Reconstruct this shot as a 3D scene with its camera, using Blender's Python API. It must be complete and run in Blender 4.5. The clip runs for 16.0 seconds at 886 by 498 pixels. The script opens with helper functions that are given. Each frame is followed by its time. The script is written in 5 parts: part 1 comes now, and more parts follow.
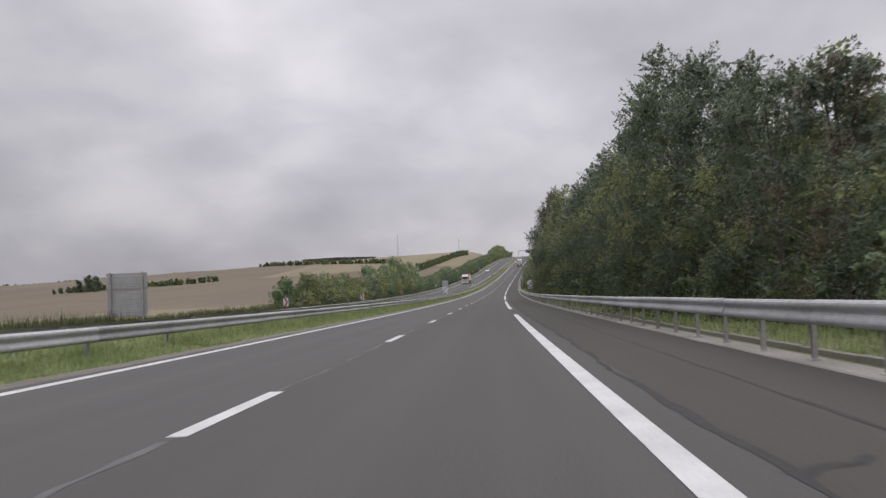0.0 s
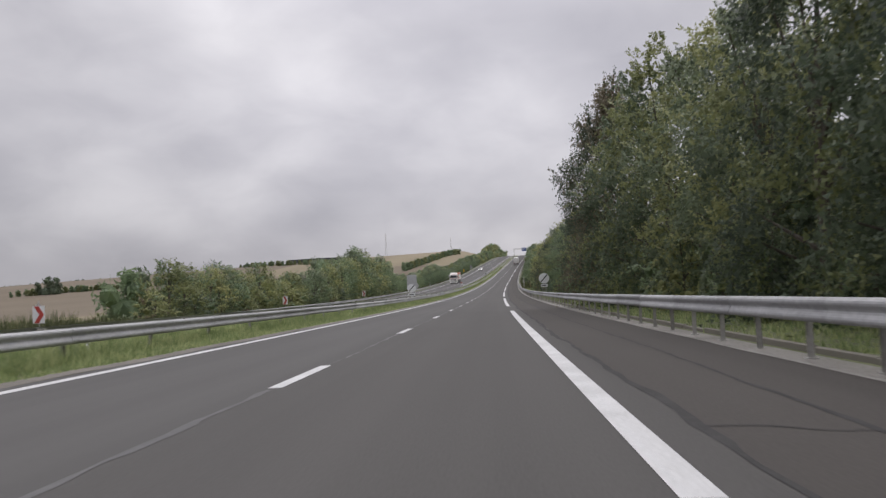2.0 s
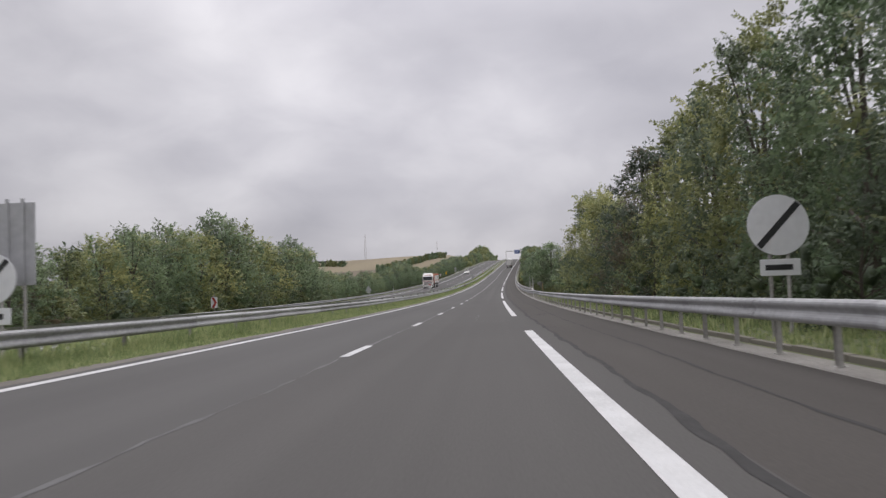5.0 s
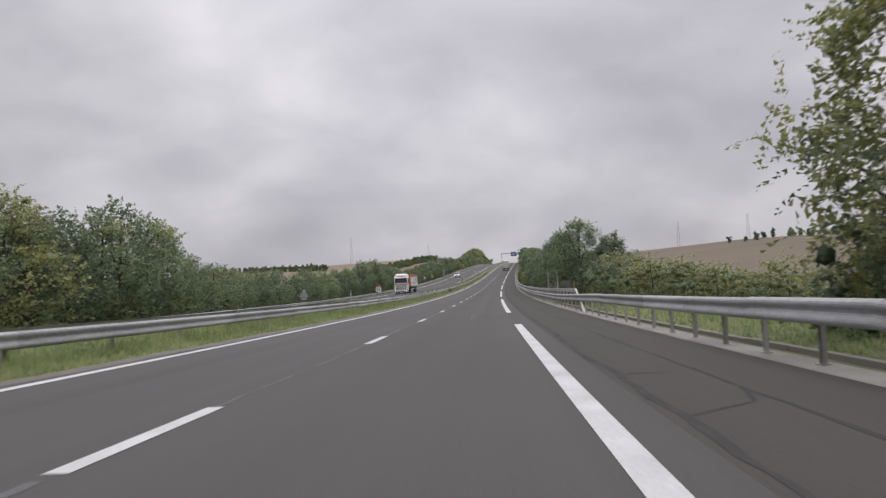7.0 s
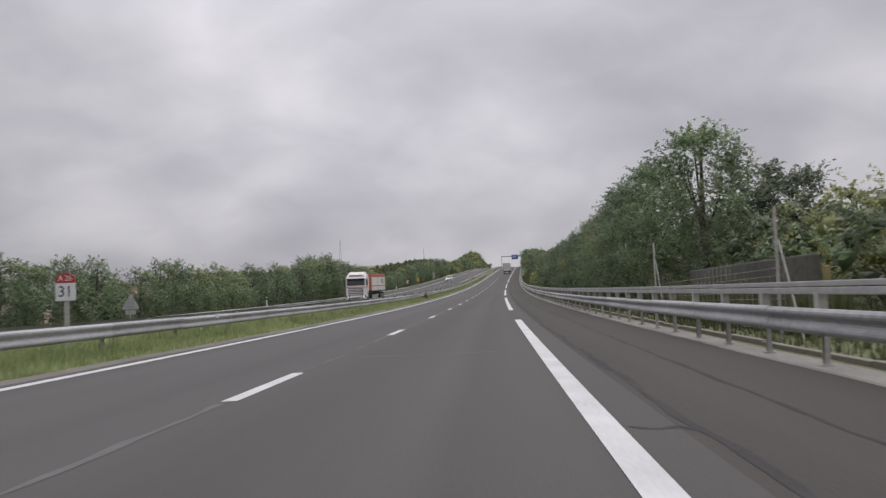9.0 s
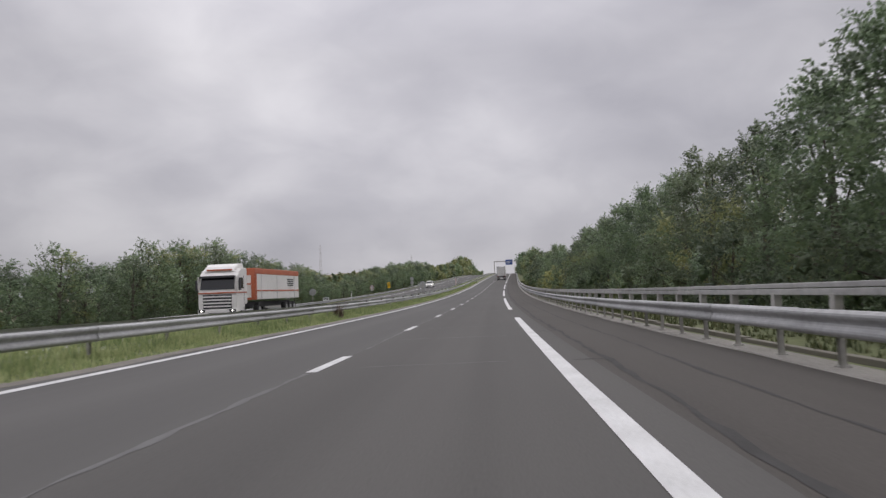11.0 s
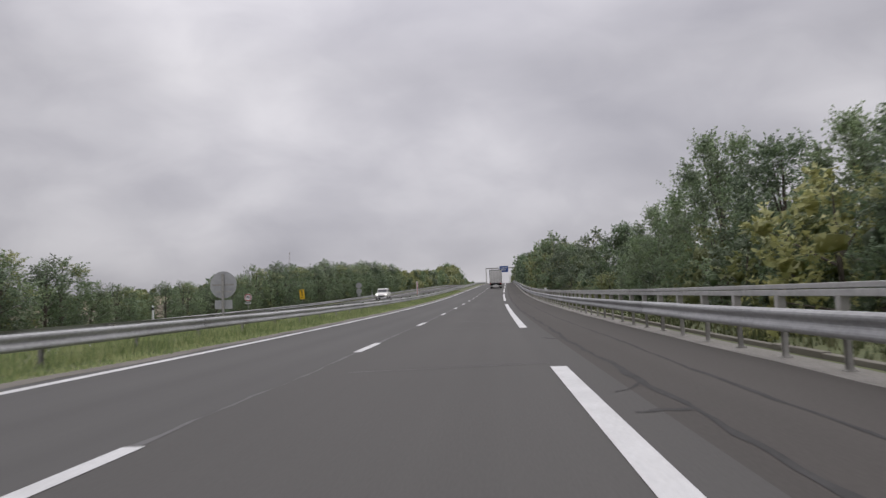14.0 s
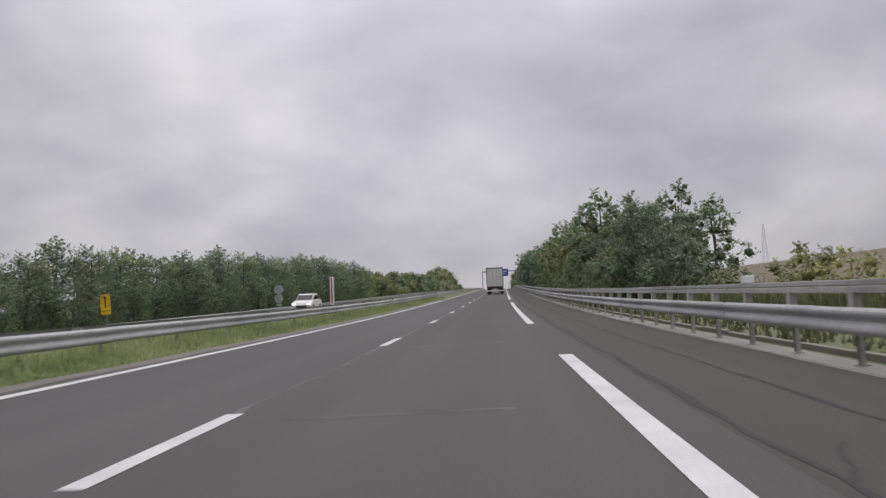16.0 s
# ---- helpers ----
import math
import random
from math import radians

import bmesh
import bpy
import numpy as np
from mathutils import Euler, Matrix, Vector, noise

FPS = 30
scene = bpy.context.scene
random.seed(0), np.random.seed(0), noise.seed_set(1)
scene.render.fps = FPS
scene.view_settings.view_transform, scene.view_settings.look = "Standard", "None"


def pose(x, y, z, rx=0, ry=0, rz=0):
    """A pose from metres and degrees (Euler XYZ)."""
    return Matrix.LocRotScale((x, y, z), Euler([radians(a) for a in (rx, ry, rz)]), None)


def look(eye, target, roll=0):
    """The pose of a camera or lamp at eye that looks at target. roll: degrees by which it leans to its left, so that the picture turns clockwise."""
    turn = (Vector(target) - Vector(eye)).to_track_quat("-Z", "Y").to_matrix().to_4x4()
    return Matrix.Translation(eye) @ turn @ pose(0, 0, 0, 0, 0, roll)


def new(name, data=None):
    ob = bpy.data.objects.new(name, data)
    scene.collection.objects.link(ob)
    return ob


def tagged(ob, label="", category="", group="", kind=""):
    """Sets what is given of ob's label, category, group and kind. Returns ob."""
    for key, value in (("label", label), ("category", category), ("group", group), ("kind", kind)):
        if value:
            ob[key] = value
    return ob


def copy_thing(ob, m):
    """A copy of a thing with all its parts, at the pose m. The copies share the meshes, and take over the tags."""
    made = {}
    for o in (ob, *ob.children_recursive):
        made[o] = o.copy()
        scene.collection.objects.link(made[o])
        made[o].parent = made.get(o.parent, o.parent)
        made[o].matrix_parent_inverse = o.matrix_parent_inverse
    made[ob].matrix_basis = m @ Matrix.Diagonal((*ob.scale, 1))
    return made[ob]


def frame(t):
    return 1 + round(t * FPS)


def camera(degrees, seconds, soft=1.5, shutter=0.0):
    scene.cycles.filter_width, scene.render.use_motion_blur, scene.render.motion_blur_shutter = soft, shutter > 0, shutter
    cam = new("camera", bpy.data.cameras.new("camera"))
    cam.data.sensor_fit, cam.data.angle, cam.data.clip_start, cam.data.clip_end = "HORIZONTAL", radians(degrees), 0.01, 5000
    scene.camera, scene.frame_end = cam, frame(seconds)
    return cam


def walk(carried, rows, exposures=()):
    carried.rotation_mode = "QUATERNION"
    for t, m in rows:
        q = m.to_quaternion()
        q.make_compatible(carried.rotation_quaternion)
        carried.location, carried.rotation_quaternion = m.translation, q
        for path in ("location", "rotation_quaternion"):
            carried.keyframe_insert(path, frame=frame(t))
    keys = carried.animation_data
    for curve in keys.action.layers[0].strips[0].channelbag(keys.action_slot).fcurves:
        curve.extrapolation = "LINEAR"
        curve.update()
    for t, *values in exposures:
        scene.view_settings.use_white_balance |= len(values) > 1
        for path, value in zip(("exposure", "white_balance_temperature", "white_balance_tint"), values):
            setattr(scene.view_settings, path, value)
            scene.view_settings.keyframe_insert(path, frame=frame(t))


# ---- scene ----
cam = camera(56.8, 16.0, soft=1.4, shutter=0.12)

# ---- the road's line: station s along the lane line, offset to the right, height above the road
BEND = ((-700, 1.5e-4), (440, 1.5e-4), (520, 0), (4000, 0))
SAG = ((-700, 8e-5), (60, 8e-5), (110, 1.3e-4), (170, 1.7e-4), (300, 1.9e-4), (440, 2.0e-4), (490, 0), (560, 0),
       (680, -1.2e-4), (1300, -1.2e-4), (1400, 0), (4000, 0))
START_GRADE = -0.022
EYE = 1.007


def summed(v):
    return np.concatenate([[0], np.cumsum((v[1:] + v[:-1]) / 2)])


STA = np.arange(-700, 4001, 1.0)
TURN = summed(np.interp(STA, *zip(*BEND)))
TURN -= np.interp(0, STA, TURN)
CLIMB = summed(np.interp(STA, *zip(*SAG)))
CLIMB += START_GRADE - np.interp(0, STA, CLIMB)
LINE_X, LINE_Y, LINE_Z = summed(np.sin(TURN)), summed(np.cos(TURN)), summed(CLIMB)
LINE_X -= np.interp(0, STA, LINE_X)
LINE_Y -= np.interp(0, STA, LINE_Y)
LINE_Z -= np.interp(0, STA, LINE_Z)


def road(s, off=0.0, up=0.0):
    """World places for stations, offsets and heights (numbers or arrays)."""
    s, off, up = np.broadcast_arrays(np.asarray(s, float), np.asarray(off, float), np.asarray(up, float))
    h = np.interp(s, STA, TURN)
    return np.stack([np.interp(s, STA, LINE_X) + off * np.cos(h), np.interp(s, STA, LINE_Y) - off * np.sin(h),
                     np.interp(s, STA, LINE_Z) + up], -1)


def heading(s):
    return float(np.interp(s, STA, TURN))


def grade(s):
    return float(np.interp(s, STA, CLIMB))


def stand(s, off, up=0.0, spin=0.0, scale=1.0, slope=False):
    """A pose at a place by the road, turned with it; +y runs along the road."""
    x, y, z = road(s, off, up)
    return pose(x, y, z, math.degrees(math.atan(grade(s))) * math.cos(radians(spin)) if slope else 0, 0, spin - math.degrees(heading(s))) @ Matrix.Scale(scale, 4)


# seconds, station, offset, then yaw, pitch and roll against the road, in degrees
PATH = (
    (0.0, 0.11, 2.48, 3.16, 3.40, -2.21), (0.5, 11.88, 2.50, 3.18, 3.37, -2.22), (1.0, 24.34, 2.50, 3.16, 3.36, -2.24),
    (2.0, 48.82, 2.58, 3.14, 3.28, -2.40), (2.5, 60.90, 2.61, 3.07, 3.29, -2.40), (3.0, 73.23, 2.63, 3.06, 3.30, -2.36),
    (3.5, 85.70, 2.64, 3.20, 3.27, -2.26), (6.0, 146.16, 2.60, 2.92, 3.38, -2.05), (6.5, 158.29, 2.68, 3.01, 3.37, -2.15),
    (7.0, 170.40, 2.72, 3.02, 3.31, -2.26), (7.5, 182.65, 2.74, 3.05, 3.33, -2.26), (8.0, 194.75, 2.76, 3.11, 3.33, -2.26),
    (8.5, 206.84, 2.79, 3.24, 3.30, -2.28), (9.0, 219.02, 2.76, 3.34, 3.29, -2.18), (11.5, 279.99, 2.60, 3.11, 3.39, -2.24),
    (12.0, 292.30, 2.62, 3.09, 3.38, -2.28), (12.5, 304.70, 2.63, 3.07, 3.41, -2.10), (13.0, 316.87, 2.66, 3.04, 3.43, -2.17),
    (13.5, 328.95, 2.67, 3.09, 3.45, -2.15), (14.0, 341.40, 2.67, 3.20, 3.46, -2.15), (14.5, 354.05, 2.65, 3.36, 3.47, -2.10),
    (15.0, 366.70, 2.60, 3.42, 3.42, -2.15), (15.5, 379.24, 2.52, 3.39, 3.43, -2.22), (16.0, 391.76, 2.46, 3.40, 3.42, -2.33),
)
rows = []
for t, s, off, yaw, pitch, roll in PATH:
    eye = Vector(road(s, off, EYE))
    a, b = radians(yaw) - heading(s), radians(pitch) + math.atan(grade(s))
    rows.append((t, look(eye, eye + Vector((-math.sin(a) * math.cos(b), math.cos(a) * math.cos(b), math.sin(b))), roll)))
walk(cam, rows, ((0.0, 0.06), (1.5, 0.10), (3.5, 0.12), (6.0, 0.14), (7.0, 0.06), (8.0, 0.0), (16.0, -0.03)))

# ---- overcast daylight: a veil of cloud over a pale sky, one weak wide sun
world = bpy.data.worlds.new("overcast_sky")
scene.world = world
world.use_nodes = True
wn, wl = world.node_tree.nodes, world.node_tree.links
wn.clear()


def wnode(kind, **settings):
    n = wn.new(kind)
    for key, value in settings.items():
        n.inputs[key].default_value = value
    return n


w_coord = wn.new("ShaderNodeTexCoord")
w_split = wn.new("ShaderNodeSeparateXYZ")
wl.new(w_coord.outputs["Generated"], w_split.inputs[0])
# places on a flat cloud deck: the direction divided by its height
w_high = wn.new("ShaderNodeMath")
w_high.operation = "ADD"
wl.new(w_split.outputs["Z"], w_high.inputs[0])
w_high.inputs[1].default_value = 0.62
w_safe = wn.new("ShaderNodeMath")
w_safe.operation = "MAXIMUM"
wl.new(w_high.outputs[0], w_safe.inputs[0])
w_safe.inputs[1].default_value = 0.03
w_deck = []
for axis in "XY":
    d = wn.new("ShaderNodeMath")
    d.operation = "DIVIDE"
    wl.new(w_split.outputs[axis], d.inputs[0])
    wl.new(w_safe.outputs[0], d.inputs[1])
    w_deck.append(d)
w_place = wn.new("ShaderNodeCombineXYZ")
wl.new(w_deck[0].outputs[0], w_place.inputs[0])
wl.new(w_deck[1].outputs[0], w_place.inputs[1])
w_lift = wn.new("ShaderNodeMath")
w_lift.operation = "MULTIPLY_ADD"
wl.new(w_split.outputs["Z"], w_lift.inputs[0])
w_lift.inputs[1].default_value, w_lift.inputs[2].default_value = 1.5, 3.7
wl.new(w_lift.outputs[0], w_place.inputs[2])
w_big = wnode("ShaderNodeTexNoise", Scale=2.6, Detail=2.0, Roughness=0.5, Distortion=0.25)
w_small = wnode("ShaderNodeTexNoise", Scale=7.5, Detail=4.0, Roughness=0.52, Distortion=0.3)
for n in (w_big, w_small):
    wl.new(w_place.outputs[0], n.inputs["Vector"])
w_mix = wn.new("ShaderNodeMix")
w_mix.data_type = "FLOAT"
w_mix.inputs[0].default_value = 0.24
wl.new(w_big.outputs["Fac"], w_mix.inputs[2])
wl.new(w_small.outputs["Fac"], w_mix.inputs[3])
w_ramp = wn.new("ShaderNodeValToRGB")
w_ramp.color_ramp.interpolation = "LINEAR"
w_ramp.color_ramp.elements.new(0.5)
for i, where, c in ((0, 0.27, (0.400, 0.392, 0.446, 1)), (1, 0.5, (0.588, 0.573, 0.624, 1)), (2, 0.70, (0.83, 0.808, 0.850, 1))):
    w_ramp.color_ramp.elements[i].position, w_ramp.color_ramp.elements[i].color = where, c
wl.new(w_mix.outputs[0], w_ramp.inputs[0])
# brighter towards the zenith, as under a full cloud cover
w_rise = wn.new("ShaderNodeMapRange")
wl.new(w_split.outputs["Z"], w_rise.inputs[0])
for i, value in zip((1, 2, 3, 4), (0.30, 0.95, 1.0, 2.9)):
    w_rise.inputs[i].default_value = value
w_cloud = wn.new("ShaderNodeVectorMath")
w_cloud.operation = "SCALE"
wl.new(w_ramp.outputs[0], w_cloud.inputs[0])
wl.new(w_rise.outputs[0], w_cloud.inputs["Scale"])
# a little duller low down
w_low = wn.new("ShaderNodeMapRange")
w_low.interpolation_type = "SMOOTHSTEP"
wl.new(w_split.outputs["Z"], w_low.inputs[0])
for i, value in zip((1, 2, 3, 4), (0.0, 0.24, 0.80, 1.0)):
    w_low.inputs[i].default_value = value
w_dull = wn.new("ShaderNodeVectorMath")
w_dull.operation = "SCALE"
wl.new(w_cloud.outputs[0], w_dull.inputs[0])
wl.new(w_low.outputs[0], w_dull.inputs["Scale"])
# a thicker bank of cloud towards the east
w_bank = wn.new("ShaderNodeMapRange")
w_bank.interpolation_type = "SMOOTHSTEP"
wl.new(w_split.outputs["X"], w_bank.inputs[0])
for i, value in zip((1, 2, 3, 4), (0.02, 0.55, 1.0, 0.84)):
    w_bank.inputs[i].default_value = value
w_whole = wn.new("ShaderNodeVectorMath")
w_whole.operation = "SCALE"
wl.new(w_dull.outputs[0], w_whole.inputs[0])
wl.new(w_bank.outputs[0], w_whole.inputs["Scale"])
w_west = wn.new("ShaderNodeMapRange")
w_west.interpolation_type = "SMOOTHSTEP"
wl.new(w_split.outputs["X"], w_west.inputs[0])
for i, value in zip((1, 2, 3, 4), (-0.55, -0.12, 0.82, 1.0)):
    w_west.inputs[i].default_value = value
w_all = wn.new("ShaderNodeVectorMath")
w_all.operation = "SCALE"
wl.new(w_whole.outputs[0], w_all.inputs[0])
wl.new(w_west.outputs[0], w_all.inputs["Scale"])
w_sky = wn.new("ShaderNodeTexSky")
w_sky.sky_type, w_sky.sun_disc = "NISHITA", False
w_sky.sun_elevation, w_sky.sun_rotation = radians(48), radians(20)
w_back = wnode("ShaderNodeBackground", Strength=0.05)
w_front = wnode("ShaderNodeBackground", Strength=1.0)
wl.new(w_sky.outputs[0], w_back.inputs["Color"])
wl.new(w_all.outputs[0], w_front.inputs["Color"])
w_both = wn.new("ShaderNodeMixShader")
w_both.inputs[0].default_value = 0.94
wl.new(w_back.outputs[0], w_both.inputs[1])
wl.new(w_front.outputs[0], w_both.inputs[2])
w_out = wn.new("ShaderNodeOutputWorld")
wl.new(w_both.outputs[0], w_out.inputs[0])

sun = new("sun", bpy.data.lights.new("sun", "SUN"))
sun.data.energy, sun.data.angle, sun.data.color = 0.6, radians(30), (1.0, 0.97, 0.93)
sun.matrix_world = look((math.sin(radians(20)), math.cos(radians(20)), math.tan(radians(48))), (0, 0, 0))


# ---- materials
def material(name, dark, light, rough=0.8, grain=20.0, blotch=0.6, bump=0.2, metal=0.0, stretch=(1, 1, 1), mid=None, spread=0.5,
             by_object=0.0, by_island=0.0, coords="Object", depth=0.01, through_light=0.0, streak=0.0):
    """A surface with fine grain and large blotches between two colours."""
    m = bpy.data.materials.new(name)
    m.use_nodes = True
    n, l = m.node_tree.nodes, m.node_tree.links
    shader = n["Principled BSDF"]
    tc = n.new("ShaderNodeTexCoord")
    mp = n.new("ShaderNodeMapping")
    mp.inputs["Scale"].default_value = stretch
    l.new(tc.outputs[coords], mp.inputs[0])
    fine, large = n.new("ShaderNodeTexNoise"), n.new("ShaderNodeTexNoise")
    fine.inputs["Scale"].default_value, fine.inputs["Detail"].default_value = grain, 4.0
    large.inputs["Scale"].default_value, large.inputs["Detail"].default_value = blotch, 3.0
    for q in (fine, large):
        l.new(mp.outputs[0], q.inputs["Vector"])
    mix = n.new("ShaderNodeMix")
    mix.data_type = "FLOAT"
    mix.inputs[0].default_value = spread
    l.new(fine.outputs["Fac"], mix.inputs[2])
    l.new(large.outputs["Fac"], mix.inputs[3])
    value = mix.outputs[0]
    if streak:
        along = n.new("ShaderNodeMapping")
        along.inputs["Scale"].default_value = (1.1, 0.006, 1)
        l.new(tc.outputs[coords], along.inputs[0])
        lane = n.new("ShaderNodeTexNoise")
        lane.inputs["Scale"].default_value, lane.inputs["Detail"].default_value = 1.0, 3.0
        l.new(along.outputs[0], lane.inputs["Vector"])
        both = n.new("ShaderNodeMix")
        both.data_type = "FLOAT"
        both.inputs[0].default_value = streak
        l.new(value, both.inputs[2])
        l.new(lane.outputs["Fac"], both.inputs[3])
        value = both.outputs[0]
    for weight, kind, socket in ((by_object, "ShaderNodeObjectInfo", "Random"), (by_island, "ShaderNodeNewGeometry", "Random Per Island")):
        if weight:
            q = n.new(kind)
            a = n.new("ShaderNodeMath")
            a.operation = "MULTIPLY_ADD"
            l.new(q.outputs[socket], a.inputs[0])
            a.inputs[1].default_value = weight
            b = n.new("ShaderNodeMath")
            b.operation = "SUBTRACT"
            l.new(value, b.inputs[0])
            b.inputs[1].default_value = weight / 2
            l.new(b.outputs[0], a.inputs[2])
            value = a.outputs[0]
    ramp = n.new("ShaderNodeValToRGB")
    ramp.color_ramp.elements[0].position, ramp.color_ramp.elements[0].color = 0.3, (*dark, 1)
    ramp.color_ramp.elements[1].position, ramp.color_ramp.elements[1].color = 0.7, (*light, 1)
    if mid:
        e = ramp.color_ramp.elements.new(0.5)
        e.color = (*mid, 1)
    l.new(value, ramp.inputs[0])
    l.new(ramp.outputs[0], shader.inputs["Base Color"])
    shader.inputs["Roughness"].default_value, shader.inputs["Metallic"].default_value = rough, metal
    if bump:
        q = n.new("ShaderNodeBump")
        q.inputs["Strength"].default_value, q.inputs["Distance"].default_value = bump, depth
        l.new(fine.outputs["Fac"], q.inputs["Height"])
        l.new(q.outputs[0], shader.inputs["Normal"])
    if through_light:
        tr = n.new("ShaderNodeBsdfTranslucent")
        part_of = n.new("ShaderNodeVectorMath")
        part_of.operation = "SCALE"
        part_of.inputs["Scale"].default_value = through_light
        l.new(ramp.outputs[0], part_of.inputs[0])
        l.new(part_of.outputs[0], tr.inputs["Color"])
        ms = n.new("ShaderNodeAddShader")
        l.new(shader.outputs[0], ms.inputs[0])
        l.new(tr.outputs[0], ms.inputs[1])
        l.new(ms.outputs[0], n["Material Output"].inputs[0])
        shader.inputs["Specular IOR Level"].default_value = 0.25
    return m


ASPHALT = material("asphalt", (0.0744, 0.0720, 0.0686), (0.1113, 0.1076, 0.1024), 0.85, 60, 0.16, 0.35, coords="UV", stretch=(1, 0.3, 1), depth=0.004, spread=0.6, streak=0.5)
ASPHALT_SLOW = material("slow_lane_asphalt", (0.0682, 0.0651, 0.0614), (0.1067, 0.1019, 0.0957), 0.87, 45, 0.2, 0.4, coords="UV", stretch=(1, 0.3, 1), depth=0.004, spread=0.45, streak=0.4)
ASPHALT_SHOULDER = material("shoulder_asphalt", (0.0558, 0.0510, 0.0461), (0.0897, 0.0820, 0.0743), 0.9, 40, 0.3, 0.45, coords="UV", stretch=(1, 0.25, 1), depth=0.004, spread=0.45, streak=0.35)
TAR = material("tar_seal", (0.038, 0.037, 0.036), (0.068, 0.066, 0.064), 0.95, 18, 1.5, 0.15, coords="UV")
SEAM = material("worn_seam", (0.0818, 0.0809, 0.0791), (0.1395, 0.1376, 0.1339), 0.85, 9, 0.5, 0.1, coords="UV", stretch=(1, 0.3, 1))
SCRATCH = material("pale_scrape", (0.0808, 0.0799, 0.0782), (0.1573, 0.1547, 0.1513), 0.85, 3, 0.8, 0.1, coords="UV")
PAINT = material("road_paint", (0.42, 0.42, 0.41), (0.66, 0.66, 0.65), 0.7, 26, 1.2, 0.2, coords="UV", depth=0.003)
GALVANISED = material("galvanised_steel", (0.215, 0.216, 0.216), (0.46, 0.462, 0.462), 0.6, 16, 1.2, 0.08, metal=0.1, by_object=0.2, coords="UV", stretch=(1, 0.5, 1))
GALVANISED_POST = material("post_steel", (0.25, 0.242, 0.222), (0.46, 0.448, 0.418), 0.7, 14, 2.0, 0.08, metal=0.1, by_object=0.3)
UPPER_STEEL = material("weathered_rail_steel", (0.28, 0.277, 0.266), (0.48, 0.475, 0.46), 0.68, 11, 1.4, 0.1, metal=0.1, by_object=0.25)
CONCRETE = material("gutter_concrete", (0.1500, 0.1400, 0.1225), (0.3438, 0.3275, 0.2975), 0.9, 16, 0.5, 0.3, coords="UV", depth=0.006)
KERB = material("kerb_concrete", (0.14, 0.128, 0.105), (0.27, 0.25, 0.21), 0.9, 12, 0.6, 0.35, coords="UV")
# culvert wall concrete, its shade put into a dark greenish-brown colour
SHADED_WALL = material("shaded_wall_concrete", (0.055, 0.056, 0.045), (0.135, 0.130, 0.108), 0.9, 6, 0.9, 0.35)
GRASS_SOIL = material("grass_ground", (0.078, 0.092, 0.040), (0.185, 0.195, 0.090), 0.95, 5, 0.35, 0.5, coords="UV", depth=0.03, mid=(0.128, 0.146, 0.062))
BLADES = material("grass_blades", (0.112, 0.150, 0.062), (0.275, 0.290, 0.150), 0.8, 2, 0.35, 0.0, by_island=0.4, through_light=0.75, mid=(0.180, 0.215, 0.096))
# drier verge grass; tree shade is partly put into its darker colour
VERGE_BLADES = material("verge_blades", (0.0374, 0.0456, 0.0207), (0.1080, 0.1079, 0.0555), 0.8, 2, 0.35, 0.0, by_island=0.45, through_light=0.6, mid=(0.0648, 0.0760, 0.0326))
SOIL = material("dirt_edge", (0.110, 0.100, 0.084), (0.205, 0.188, 0.160), 0.95, 14, 0.8, 0.4, coords="UV")
FIELD = material("stubble_field", (0.165, 0.135, 0.078), (0.245, 0.205, 0.128), 0.95, 2.0, 0.03, 0.2, coords="UV", stretch=(1, 0.06, 1), spread=0.6)
FIELD_FAR = material("tilled_field", (0.110, 0.087, 0.056), (0.170, 0.136, 0.090), 0.95, 1.0, 0.012, 0.2, coords="UV", spread=0.6)
MEADOW = material("meadow", (0.06, 0.075, 0.028), (0.15, 0.155, 0.065), 0.95, 0.8, 0.03, 0.3, coords="UV")
LEAF_DARK = material("leaf_dark", (0.058, 0.077, 0.048), (0.125, 0.151, 0.088), 0.6, 1.2, 0.4, 0.0, by_object=0.3, by_island=0.22, through_light=0.65, mid=(0.087, 0.110, 0.065))
LEAF_OLIVE = material("leaf_olive", (0.095, 0.110, 0.048), (0.216, 0.223, 0.099), 0.6, 1.2, 0.4, 0.0, by_object=0.3, by_island=0.22, through_light=0.65, mid=(0.147, 0.161, 0.070))
LEAF_FRESH = material("leaf_fresh", (0.079, 0.113, 0.064), (0.169, 0.213, 0.111), 0.6, 1.2, 0.4, 0.0, by_object=0.3, by_island=0.22, through_light=0.65, mid=(0.118, 0.159, 0.085))
LEAF_LIME = material("leaf_lime", (0.116, 0.130, 0.051), (0.273, 0.269, 0.109), 0.6, 1.2, 0.4, 0.0, by_object=0.3, by_island=0.22, through_light=0.65, mid=(0.180, 0.191, 0.074))
LEAF_RUST = material("leaf_rust", (0.079, 0.070, 0.046), (0.172, 0.135, 0.094), 0.6, 1.2, 0.4, 0.0, by_object=0.3, by_island=0.22, through_light=0.65, mid=(0.117, 0.101, 0.065))
LEAF_DEEP = material("leaf_deep", (0.042, 0.056, 0.038), (0.100, 0.121, 0.071), 0.6, 1.2, 0.4, 0.0, by_object=0.3, by_island=0.22, through_light=0.65, mid=(0.066, 0.084, 0.052))
BARK = material("bark", (0.055, 0.045, 0.035), (0.15, 0.13, 0.105), 0.9, 8, 1.0, 0.5, stretch=(1, 1, 0.2))
WHITE_SHEET = material("white_sheet", (0.70, 0.685, 0.645), (0.84, 0.825, 0.785), 0.45, 4, 0.7, 0.02)
TRAILER_GREY = material("trailer_door", (0.58, 0.57, 0.545), (0.74, 0.73, 0.70), 0.5, 3, 0.7, 0.03)
